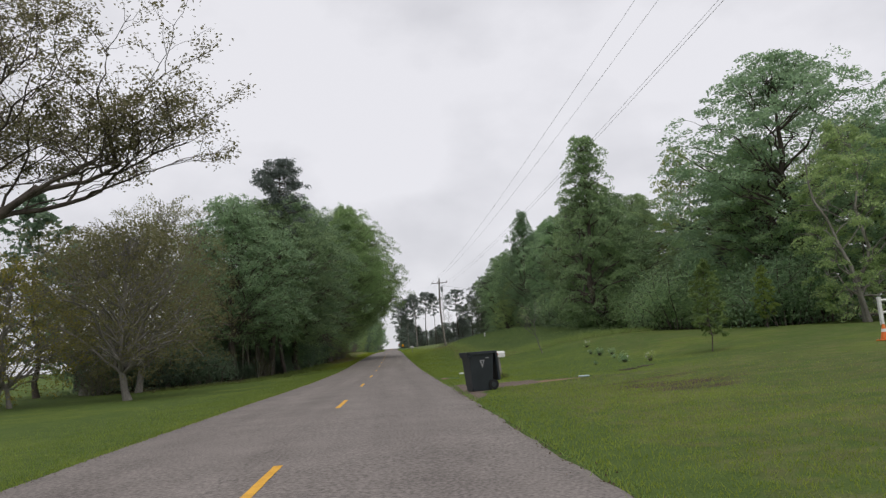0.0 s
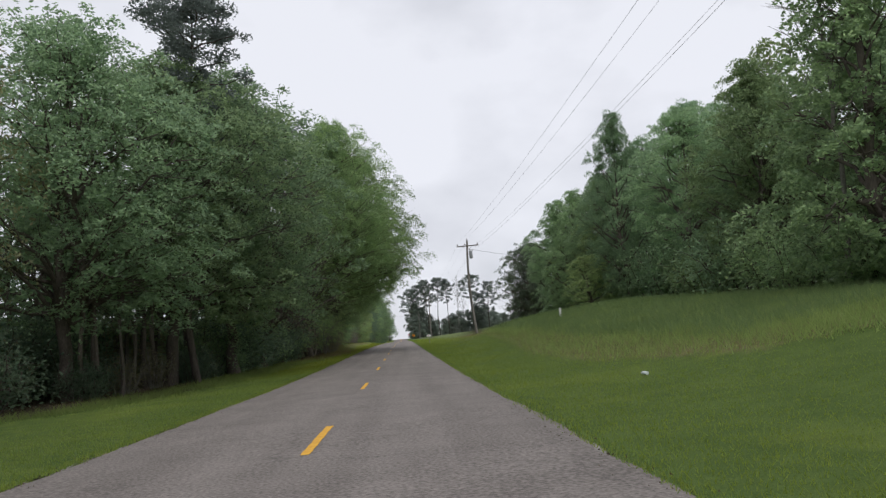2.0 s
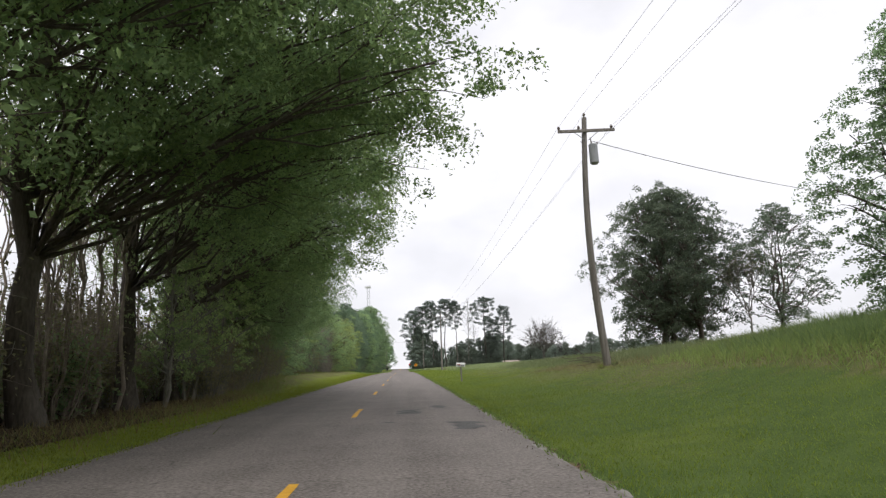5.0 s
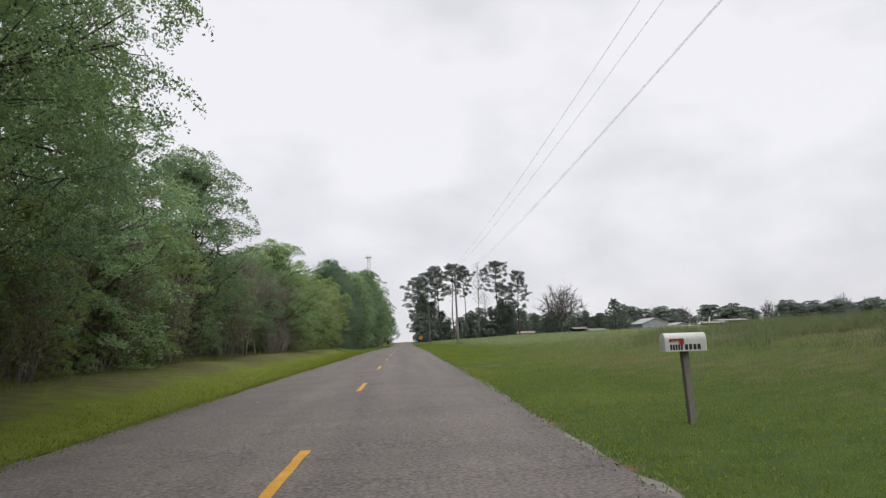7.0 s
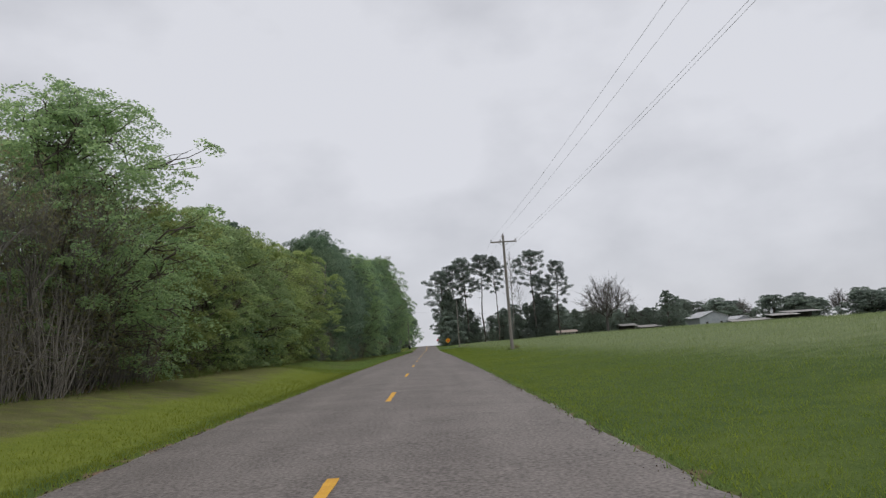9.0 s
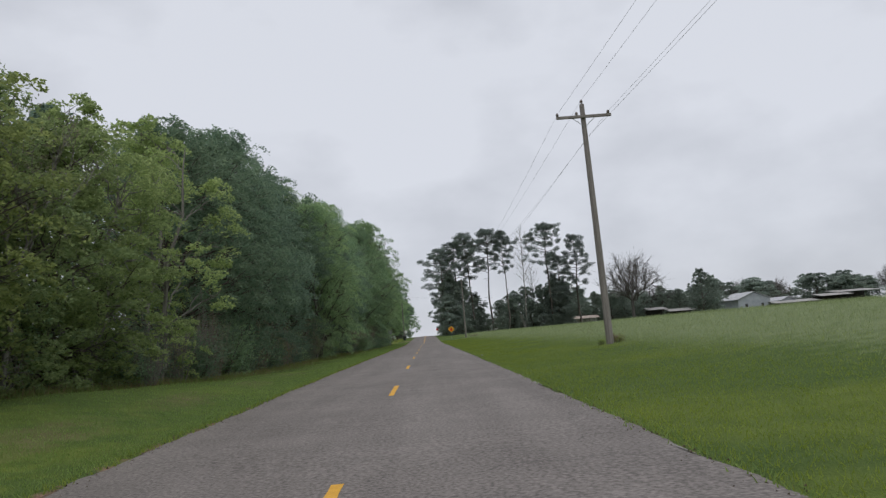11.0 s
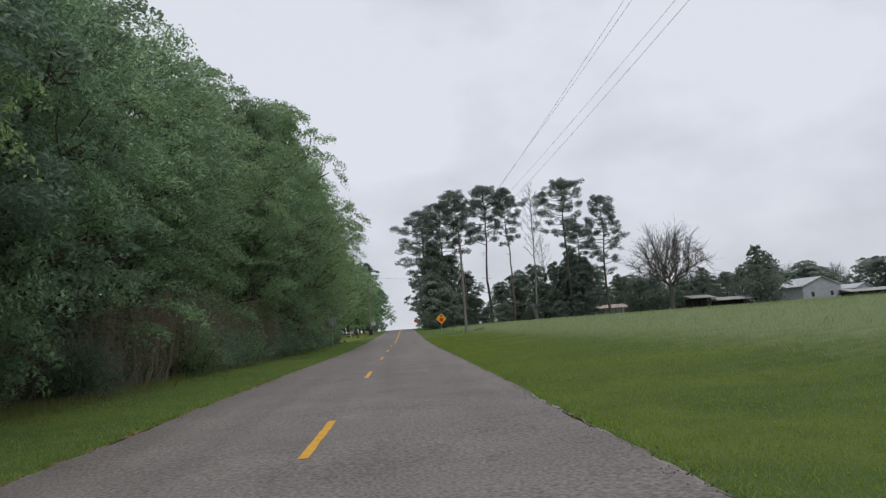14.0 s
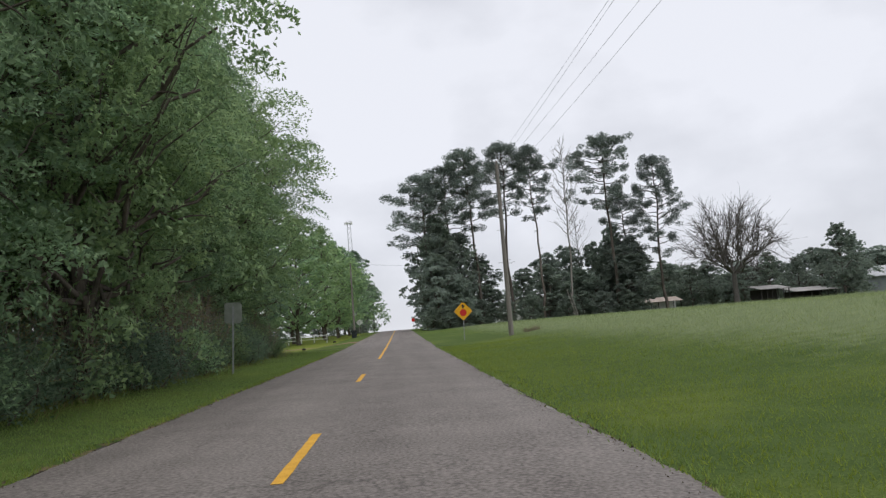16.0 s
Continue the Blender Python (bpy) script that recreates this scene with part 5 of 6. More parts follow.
# ---- wheeled bin at the drive ----
def wheeled_bin(x, y, turned):
    t = thing("wheeled_bin", pose(x, y, ground(x, y) + 0.01, 0, 0, turned) @ Matrix.Diagonal((1, 1, 1.04, 1)), "black plastic wheeled rubbish bin with its lid hanging open", "bin")
    # front faces -x, wheels at +x; seen side faces -y
    bm = bmesh.new()
    low, high = (-0.30, 0.28, -0.27, 0.27), (-0.375, 0.34, -0.35, 0.35)
    rings = []
    for z, k in ((0.0, 0.0), (0.12, 0.12), (0.9, 0.92), (1.0, 1.0)):
        c = [low[i] * (1 - k) + high[i] * k for i in range(4)]
        rings.append([bm.verts.new((c[i], c[j], z)) for i, j in ((0, 2), (1, 2), (1, 3), (0, 3))])
    for a, b in zip(rings, rings[1:]):
        for i in range(4):
            bm.faces.new((a[i], a[(i + 1) % 4], b[(i + 1) % 4], b[i]))
    bm.faces.new(rings[0][::-1])
    bmesh.ops.bevel(bm, geom=[e for e in bm.edges if abs(e.verts[0].co.z - e.verts[1].co.z) > 0.05], offset=0.05, segments=3, affect="EDGES")
    body = part("body", bm, "bin_plastic", t)
    bm = bmesh.new()
    for x0, x1, y0, y1 in ((-0.42, 0.37, -0.385, -0.335), (-0.42, 0.37, 0.335, 0.385), (-0.43, -0.36, -0.385, 0.385), (0.32, 0.38, -0.385, 0.385)):
        box(bm, x0, x1, y0, y1, 0.95, 1.03, 0.012)
    box(bm, -0.42, -0.32, -0.375, 0.375, 0.88, 0.955, 0.015)
    for k in range(3):
        box(bm, -0.40 + 0.05 * k, -0.38 + 0.05 * k, -0.392, -0.34, 0.87, 0.955)
    part("rim", bm, "bin_plastic", t)
    bm = box(bmesh.new(), 0.385, 0.455, -0.37, 0.37, 0.24, 1.03, 0.03)
    bmesh.ops.rotate(bm, verts=bm.verts, cent=(0.42, 0, 1.02), matrix=Matrix.Rotation(radians(-4), 3, "Y"))
    lid = part("lid", bm, "bin_plastic", t, "lid folded back and hanging behind")
    for k in range(5):
        bm = box(bmesh.new(), 0.45, 0.468, -0.30 + 0.15 * k - 0.02, -0.30 + 0.15 * k + 0.02, 0.3, 0.96, 0.006)
        bmesh.ops.rotate(bm, verts=bm.verts, cent=(0.42, 0, 1.02), matrix=Matrix.Rotation(radians(-4), 3, "Y"))
        part("rib", bm, "bin_plastic", lid)
    bm = rod(bmesh.new(), (0.44, -0.30, 1.0), (0.44, 0.30, 1.0), 0.018)
    part("handle", bm, "bin_plastic", t)
    bm = rod(bmesh.new(), (0.30, -0.33, 0.14), (0.30, 0.33, 0.14), 0.014)
    part("axle", bm, "galvanised", t)
    for s in (-1, 1):
        w = part("wheel", rod(bmesh.new(), (0.30, s * 0.27, 0.14), (0.30, s * 0.33, 0.14), 0.14, sides=24), "bin_rubber", t)
        part("hub", rod(bmesh.new(), (0.30, s * 0.325, 0.14), (0.30, s * 0.338, 0.14), 0.07, sides=18), "bin_plastic", w)
    # shield printed on the side, with a short line of print above it
    slope = lambda z: -0.27 - 0.08 * (0.12 + (z - 0.12) * 0.8 / 0.78 if z > 0.12 else z) - 0.006  # noqa: E731
    bm = bmesh.new()
    for outline in (((-0.06, 0.80), (0.07, 0.80), (0.075, 0.775), (-0.065, 0.775)), ((-0.06, 0.765), (-0.02, 0.765), (-0.01, 0.70), (-0.035, 0.70)), ((0.025, 0.765), (0.065, 0.765), (0.04, 0.70), (0.015, 0.70)), ((-0.025, 0.69), (0.03, 0.69), (0.035, 0.655), (-0.03, 0.655)), ((-0.012, 0.64), (0.018, 0.64), (0.008, 0.60), (-0.002, 0.60))):
        bm.faces.new([bm.verts.new((x, slope(z) - 0.004, z)) for x, z in outline])
    part("printed_shield", bm, "print_white", body, "faded white printed shield")
    bm = bmesh.new()
    for k, w in ((0, 0.03), (1, 0.06)):
        x0 = 0.10 + 0.05 * k
        bm.faces.new([bm.verts.new((x, slope(z) - 0.004, z)) for x, z in ((x0, 0.86), (x0 + w, 0.86), (x0 + w, 0.84), (x0, 0.84))])
    part("printed_mark", bm, "print_white", body, "short white printed marks")
    return t


wheeled_bin(3.72, 21.95, 12)


# ---- mailboxes ----
def mailbox(x, y, high, turned, long_, opened, bars, lean, slant):
    t = thing("mailbox", pose(x, y, ground(x, y) - 0.02, 0, lean, turned), "white metal mailbox on a weathered wooden post" + (", its door hanging open" if opened else ", lettered in black"), "mailbox")
    post = box(bmesh.new(), -0.042, 0.042, -0.042, 0.042, -0.3, high, 0.006)
    for v in post.verts:
        v.co.x += 0.1 * (high - v.co.z) * slant
    part("post", post, "weathered_wood", t)
    h, w = 0.138, 0.09
    outline = [(-w, 0.0), (w, 0.0), (w, h)] + [(w * math.cos(a), h + w * math.sin(a)) for a in np.linspace(0, math.pi, 11)[1:-1]] + [(-w, h)]
    bm = bmesh.new()
    # the box runs along local x; its mouth is at -x, towards the road
    ends = []
    for xx in (-long_ / 2, long_ / 2):
        ends.append([bm.verts.new((xx, yy, high + zz)) for yy, zz in outline])
    n = len(outline)
    for i in range(n):
        bm.faces.new((ends[0][i], ends[0][(i + 1) % n], ends[1][(i + 1) % n], ends[1][i]))
    bm.faces.new(ends[1])
    inner = [bm.verts.new((-long_ / 2 + 0.004, yy * 0.96, high + 0.004 + zz * 0.96)) for yy, zz in outline]
    deep = [bm.verts.new((long_ / 2 - 0.02, yy * 0.96, high + 0.004 + zz * 0.96)) for yy, zz in outline]
    for i in range(n):
        j = (i + 1) % n
        bm.faces.new((ends[0][j], ends[0][i], inner[i], inner[j]))
        bm.faces.new((inner[j], inner[i], deep[i], deep[j]))
    bm.faces.new(deep[::-1])
    bmesh.ops.recalc_face_normals(bm, faces=bm.faces)
    body = part("body", bm, "white_paint", t)
    bm = bmesh.new()
    v1 = [bm.verts.new((0, yy, zz)) for yy, zz in outline]
    v2 = [bm.verts.new((-0.012, yy, zz)) for yy, zz in outline]
    bm.faces.new(v1), bm.faces.new(v2[::-1])
    for i in range(n):
        bm.faces.new((v1[(i + 1) % n], v1[i], v2[i], v2[(i + 1) % n]))
    turn_ = Matrix.Rotation(radians(-101 if opened else 0), 4, "Y")
    bmesh.ops.transform(bm, matrix=Matrix.Translation((-long_ / 2 - 0.003, 0, high)) @ turn_, verts=bm.verts)
    bmesh.ops.recalc_face_normals(bm, faces=bm.faces)
    part("door", bm, "white_paint", t, "open door" if opened else "")
    bm = box(bmesh.new(), -long_ * 0.42, -long_ * 0.07, -w - 0.012, -w - 0.004, high + 0.135, high + 0.157)
    box(bm, -long_ * 0.18, -long_ * 0.07, -w - 0.0125, -w - 0.0035, high + 0.085, high + 0.14)
    rod(bm, (-long_ * 0.40, -w - 0.014, high + 0.135), (-long_ * 0.40, -w + 0.001, high + 0.135), 0.014)
    part("flag", bm, "flag_red", t, "red signal flag lying down")
    if bars:
        bm = bmesh.new()
        xx = -long_ * 0.41
        for wide in (0.034, 0.034, 0.034, 0.034, 0.034, 0, 0.054, 0.054, 0.054, 0.054):
            if wide:
                bm.faces.new([bm.verts.new(c) for c in ((xx, -w - 0.003, high + 0.02), (xx + wide * 0.72, -w - 0.003, high + 0.02), (xx + wide * 0.72, -w - 0.003, high + 0.085), (xx, -w - 0.003, high + 0.085))])
            xx += wide or 0.02
        part("lettering", bm, "print_black", body, "black bars of lettering")
    return t


mailbox(5.27, 29.2, 0.80, 8, 0.47, True, False, 1.5, 0.9)
mailbox(4.55, 132.4, 0.90, 4, 0.52, False, True, 0.5, 0.5)
for x, y in ((5.32, 29.05), (5.5, 29.3), (8.9, 230.3), (8.2, 230.6), (8.9, 116.6), (9.3, 116.2)):
    plant("weeds", "weeds", x, y, "taller weeds left round the foot of a post", "weeds", "weeds", scale=rnd.uniform(0.25, 0.4), turn=turn())


# ---- utility poles and wires ----
def utility_pole(x, y, high, crossarm=True, transformer=False, lean=(0.0, 0.0), bow=0.0):
    t = thing("utility_pole", pose(x, y, ground(x, y), -lean[1], lean[0], 0), "weathered grey wooden utility pole" + (" with a crossarm" if crossarm else "") + (" and a grey transformer" if transformer else ""), "utility pole", "utility poles")
    tub = Tubes()
    zs = np.linspace(-0.5, high, 12)
    tub.add(np.stack([bow * np.sin(zs / high * math.pi), 0 * zs, zs], -1), np.linspace(0.165, 0.105, 12), 14)
    mesh_part("pole", tub.mesh("pole", "weathered_wood"), t)
    part("pole_top", rod(bmesh.new(), (0, 0, high - 0.02), (0, 0, high + 0.02), 0.105, 0.07, 14), "weathered_wood", t)

    def insulator(px, pz):
        bm = bmesh.new()
        rod(bm, (px, 0, pz), (px, 0, pz + 0.08), 0.018)
        for z, r in ((0.08, 0.06), (0.13, 0.075), (0.18, 0.05)):
            rod(bm, (px, 0, pz + z), (px, 0, pz + z + 0.035), r, r * 0.7, 12)
        part("insulator", bm, "porcelain", t)

    insulator(0, high)
    if crossarm:
        az = high - 0.62
        part("crossarm", box(bmesh.new(), -1.22, 1.22, -0.20, -0.10, az - 0.06, az + 0.06, 0.008), "weathered_wood", t)
        for s in (-1, 1):
            insulator(s * 1.14, az + 0.06)
            part("brace", rod(bmesh.new(), (s * 0.5, -0.11, az - 0.05), (s * 0.05, -0.12, az - 0.42), 0.016, sides=6), "galvanised", t)
        insulator(-0.28, az + 0.06)
    if transformer:
        bm = rod(bmesh.new(), (0.27, 0, high - 2.0), (0.27, 0, high - 1.22), 0.19, sides=22)
        rod(bm, (0.27, 0, high - 1.22), (0.27, 0, high - 1.16), 0.2, 0.15, 22)
        rod(bm, (0.27, 0, high - 2.06), (0.27, 0, high - 2.0), 0.13, 0.19, 22)
        tank = part("transformer", bm, "tank_grey", t, "grey transformer tank", smooth=False)
        part("bushing", rod(bmesh.new(), (0.22, 0, high - 1.16), (0.18, 0, high - 0.88), 0.035, 0.022), "porcelain", tank)
        part("bushing", rod(bmesh.new(), (0.40, -0.05, high - 1.22), (0.46, -0.08, high - 1.10), 0.03, 0.02), "porcelain", tank)
        bm = bmesh.new()
        for k in range(3):
            rod(bm, (-0.16, -0.05, high - 1.1 - 0.45 * k), (-0.16, -0.02, high - 1.4 - 0.45 * k), 0.02, sides=6)
            rod(bm, (-0.26, -0.05, high - 1.05 - 0.45 * k), (-0.10, 0, high - 1.25 - 0.45 * k), 0.014, sides=6)
        part("fuse_gear", bm, "porcelain", t, "dark fuse holders")
    return t


POLES = [(9.2, 2.0, 10.1, True, (0, 0)), (9.40, 117.6, 10.5, True, (-1.65, 0.0)), (8.48, 230.05, 10.65, True, (0.1, 3.2)), (8.0, 339.6, 10.9, False, (0, 0)), (8.0, 448.0, 10.5, True, (0, 0)), (8, -110, 10, True, (0, 0))]
for n, (x, y, high, arm, lean) in enumerate(POLES):
    utility_pole(x, y, high, arm, n == 1, lean, -0.27 if n == 1 else 0.0)


def wire(a, b, sag, radius, label, name="power_line"):
    t = Tubes()
    s = np.linspace(0, 1, 40)[:, None]
    p = np.asarray(a) * (1 - s) + np.asarray(b) * s
    p[:, 2] -= sag * 4 * (s * (1 - s))[:, 0]
    t.add(p, np.full(40, radius), 5)
    return tagged(new(name, t.mesh(name, "wire_metal")), label, "power line", "power lines")


order = sorted(POLES, key=lambda p: p[1])
for a, b in zip(order, order[1:]):
    for dx, dz in ((0, 0.2), (-1.14, -0.4), (1.14, -0.4), (0.12, -1.5)):
        ends = []
        for x, y, high, arm, lean in (a, b):
            off, lift = (dx, dz) if arm else (dx * 0.12, (0.2 if dx == 0 else -0.5) if dx != 0.12 else dz)
            ends.append((x + off + math.sin(radians(lean[0])) * high, y + math.sin(radians(lean[1])) * high, ground(x, y) + high * math.cos(radians(lean[1])) + lift))
        wire(*ends, 1.0, 0.0055, "thin overhead power line between the poles")
gz = ground(9.4, 117.6)
wire((9.4, 117.7, gz + 9.5), (37, 125, gz + 7.6), 0.9, 0.017, "service cable running from the pole to a house")
wire((-6.2, 425, 18.3), (12, 432, 18.0), 0.5, 0.02, "cable across the far road")


# ---- road signs ----
def sign_plate(bm, side, thick, turned=45, corner=0.05):
    h = side / 2
    box(bm, -h, h, -thick / 2, thick / 2, -h, h)
    vert = [e for e in bm.edges if abs(e.verts[0].co.y - e.verts[1].co.y) > thick * 0.5]
    bmesh.ops.bevel(bm, geom=vert, offset=corner, segments=4, affect="EDGES")
    bmesh.ops.rotate(bm, verts=bm.verts, cent=(0, 0, 0), matrix=Matrix.Rotation(radians(turned), 3, "Y"))
    return bm


def flat(bm, pts, y):
    f = bm.faces.new([bm.verts.new((x, y, z)) for x, z in pts])
    f.normal_update()
    if f.normal.y > 0:
        f.normal_flip()
    return bm


def octagon(r):
    return [(r * math.cos(math.pi / 8 + k * math.pi / 4), r * math.sin(math.pi / 8 + k * math.pi / 4)) for k in range(8)]


def stop_ahead(x, y, centre):
    t = thing("warning_sign", pose(x, y, ground(x, y), 0, 1.5, 0), "yellow diamond stop-ahead warning sign on a steel post", "road sign")
    part("post", box(bmesh.new(), -0.03, 0.03, -0.02, 0.02, -0.3, centre + 0.45, 0.004), "galvanised", t)
    bm = sign_plate(bmesh.new(), 0.914, 0.006)
    bmesh.ops.translate(bm, verts=bm.verts, vec=(0, -0.03, centre))
    plate = part("plate", bm, "sign_yellow", t, "yellow diamond plate")
    bm = bmesh.new()
    flat(bm, [(px * 0.25, centre - 0.10 + pz * 0.25) for px, pz in octagon(1.0)], -0.036)
    part("octagon", bm, "sign_red", plate, "red octagon symbol")
    bm = bmesh.new()
    flat(bm, ((-0.06, centre + 0.20), (0.06, centre + 0.20), (0.06, centre + 0.33), (-0.06, centre + 0.33)), -0.036)
    flat(bm, ((-0.16, centre + 0.33), (0.16, centre + 0.33), (0.0, centre + 0.48)), -0.036)
    part("arrow", bm, "print_black", plate, "black arrow symbol")
    return t


stop_ahead(5.46, 344.4, 1.95)


def plain_sign(x, y, centre, wide, tall, turned, label, front="sign_back", diamond=False):
    t = thing("road_sign", pose(x, y, ground(x, y), 0, 2.5, turned), label, "road sign")
    part("post", box(bmesh.new(), -0.03, 0.03, -0.02, 0.02, -0.3, centre + tall * 0.35, 0.004), "galvanised", t)
    bm = sign_plate(bmesh.new(), wide, 0.006, 45 if diamond else 0)
    if not diamond:
        bmesh.ops.scale(bm, verts=bm.verts, vec=(1, 1, tall / wide))
    bmesh.ops.translate(bm, verts=bm.verts, vec=(0, 0.025, centre))
    part("plate", bm, front, t)
    return t


plain_sign(-5.3, 322.0, 2.3, 0.66, 0.80, 4, "grey back of a rectangular road sign at the wood's edge")
plain_sign(-5.4, 415, 2.15, 0.76, 0.76, 0, "pale back of a diamond road sign", "white_paint", True)
plain_sign(-7.0, 455, 2.4, 0.7, 0.8, 0, "pale back of a road sign", "white_paint")


def stop_sign(x, y, centre):
    t = thing("stop_sign", pose(x, y, ground(x, y)), "red octagonal stop sign on a post", "road sign")
    part("post", box(bmesh.new(), -0.035, 0.035, -0.02, 0.02, -0.3, centre + 0.3, 0.004), "galvanised", t)
    bm = prism(bmesh.new(), [(px * 0.46, centre + pz * 0.46) for px, pz in octagon(1.0)], -0.035, -0.025)
    part("plate", bm, "sign_red", t)
    return t


stop_sign(4.7, 489, 2.45)


# ---- yard odds and ends ----
def pot_plant(x, y, s, blooms):
    t = thing("potted_flower", pose(x, y, ground(x, y), 0, 0, rnd.uniform(0, 360)), "dark nursery pot with a small white-flowering plant on the grass", "potted plant", "potted flowers on the lawn")
    bm = rod(bmesh.new(), (0, 0, 0.0), (0, 0, 0.14 * s), 0.10 * s, 0.13 * s, 14)
    rod(bm, (0, 0, 0.125 * s), (0, 0, 0.15 * s), 0.14 * s, sides=14)
    part("pot", bm, "terracotta", t)
    rng = np.random.default_rng(int(x * 100))
    v, f = leaf_quads(rng, rng.normal(size=(190, 3)) * [0.17 * s, 0.15 * s, 0.12 * s] + [0, 0, 0.30 * s], 0.12 * s)
    tagged(mesh_part("foliage", raw_mesh("foliage", v, f, "spring_leaf" if blooms > 8 else "oak_leaf"), t), kind="stuff")
    v, f = leaf_quads(rng, rng.normal(size=(blooms, 3)) * [0.17 * s, 0.15 * s, 0.10 * s] + [0, 0, 0.40 * s], 0.10 * s, narrow=0.9)
    tagged(mesh_part("blossom", raw_mesh("blossom", v, f, "petal"), t, "small white flowers"), kind="stuff")


for x, y, s, blooms in ((12.0, 42, 0.6, 9), (11.05, 37.7, 0.45, 3), (10.9, 35.5, 0.7, 2), (11.3, 34.9, 0.55, 12), (10.8, 32.9, 0.3, 8), (10.35, 30.0, 0.7, 3), (10.9, 28.6, 0.6, 12), (9.3, 30.4, 0.3, 2)):
    pot_plant(x, y, s, blooms)
tagged(part("drain_pipe", rod(bmesh.new(), (7.0, 23.9, ground(7.0, 23.9) + 0.03), (7.27, 23.68, ground(7.27, 23.68) + 0.03), 0.026, sides=14), "blue_pipe"), "pale blue plastic pipe lying by the drive", "pipe")


def fallen_bough(x, y, a):
    t = thing("fallen_bough", pose(x, y, ground(x, y) + 0.02, 0, 0, a), "dark dead branch lying on the grass", "branch")
    rng = np.random.default_rng(int(x * 10))
    for k in range(3):
        tub = Tubes()
        tub.add(wander(rng, (-0.3 + 0.15 * k, 0, 0), (0.2 + 0.1 * k, 0.12 * (k - 1), 0.03), 6, 0.02), np.linspace(0.02, 0.007, 6), 6)
        mesh_part("branch", tub.mesh("branch", "bark"), t)


fallen_bough(9.77, 25.85, 10)
fallen_bough(9.0, 25.3, -8)


def bottle(x, y, turned):
    z = ground(x, y) + 0.045
    t = thing("plastic_bottle", pose(x, y, z, 0, 88, turned), "crushed clear plastic bottle lying in the grass", "litter")
    bm = rod(bmesh.new(), (0, 0, -0.11), (0, 0, 0.08), 0.038, sides=14)
    rod(bm, (0, 0, 0.08), (0, 0, 0.13), 0.038, 0.014, 14)
    part("body", bm, "clear_plastic", t)
    part("cap", rod(bmesh.new(), (0, 0, 0.13), (0, 0, 0.15), 0.016, sides=12), "white_paint", t)


bottle(4.5, 36.7, 20)
bottle(6.4, 50.5, 100)


def white_post(x, y, high):
    bm = box(bmesh.new(), -0.06, 0.06, -0.06, 0.06, -0.3, high, 0.01)
    ob = part("marker_post", bm, "white_paint")
    ob.matrix_world = pose(x, y, ground(x, y), 0, 3, 10)
    tagged(ob, "short white wooden post on the bank", "post")


white_post(11.1, 81, 0.75)


def traffic_cone(x, y):
    t = thing("traffic_cone", pose(x, y, ground(x, y), 0, 0, 20), "faded orange plastic traffic cone in the yard", "traffic cone")
    part("base", box(bmesh.new(), -0.17, 0.17, -0.17, 0.17, 0, 0.03, 0.01), "cone_orange", t)
    part("cone", rod(bmesh.new(), (0, 0, 0.03), (0, 0, 0.46), 0.12, 0.03, 20), "cone_orange", t)
    part("band", rod(bmesh.new(), (0, 0, 0.24), (0, 0, 0.33), 0.079, 0.061, 20), "white_paint", t, "white band")


traffic_cone(15.3, 21.4)


def stone_at(name, x, y, r, mat, label, category):
    bm = bmesh.new()
    bmesh.ops.create_icosphere(bm, subdivisions=2, radius=r)
    for v in bm.verts:
        v.co *= 1 + 0.35 * noise.noise(v.co * (2.2 / r) + Vector((x, y, 0)))
        v.co.z *= 0.7
    ob = part(name, bm, mat, smooth=True)
    ob.matrix_world = pose(x, y, ground(x, y) + r * 0.4)
    tagged(ob, label, category)


stone_at("stone", 3.36, 234.6, 0.055, "stone", "pale stone at the road's edge", "stone")
stone_at("dark_lump", -7.1, 387.5, 0.2, "bin_rubber", "dark lump lying at the drive's edge", "debris")
stone_at("dark_lump", -6.9, 356, 0.16, "bin_rubber", "dark lump lying in the grass", "debris")


def log_pile(x, y):
    t = thing("brush_pile", pose(x, y, ground(x, y)), "heap of cut branches on the bank", "brush pile")
    rng = np.random.default_rng(3)
    for _ in range(20):
        tub = Tubes()
        c, a = rng.normal(size=3) * [0.5, 0.5, 0.08] + [0, 0, 0.22], rng.normal() * 0.5
        d = np.array([np.cos(a), np.sin(a) * 0.6, rng.normal() * 0.22]) * rng.uniform(0.4, 1.5)
        tub.add(wander(rng, c - d, c + d, 7, 0.05), np.linspace(0.014, 0.004, 7), 5)
        mesh_part("branch", tub.mesh("branch", "bark"), t)


log_pile(9.9, 121.9)
for x, y in ((9.2, 340.8), (9.7, 341.6), (10.1, 342.2), (9.0, 230.9)):
    plant("straw_tuft", "weeds", x, y, "yellowed tuft of dead grass near a pole", "weeds", "weeds", scale=rnd.uniform(0.35, 0.55), turn=turn())
for dx in (0, 0.5):
    ob = part("leaning_pole", rod(bmesh.new(), (26.6 + dx, 405, 10.0 - dx), (27.8 + dx * 0.6, 405, 5.4), 0.06, 0.07, 8), "weathered_wood")
    tagged(ob, "thin grey pole leaning at the edge of the pines", "pole")


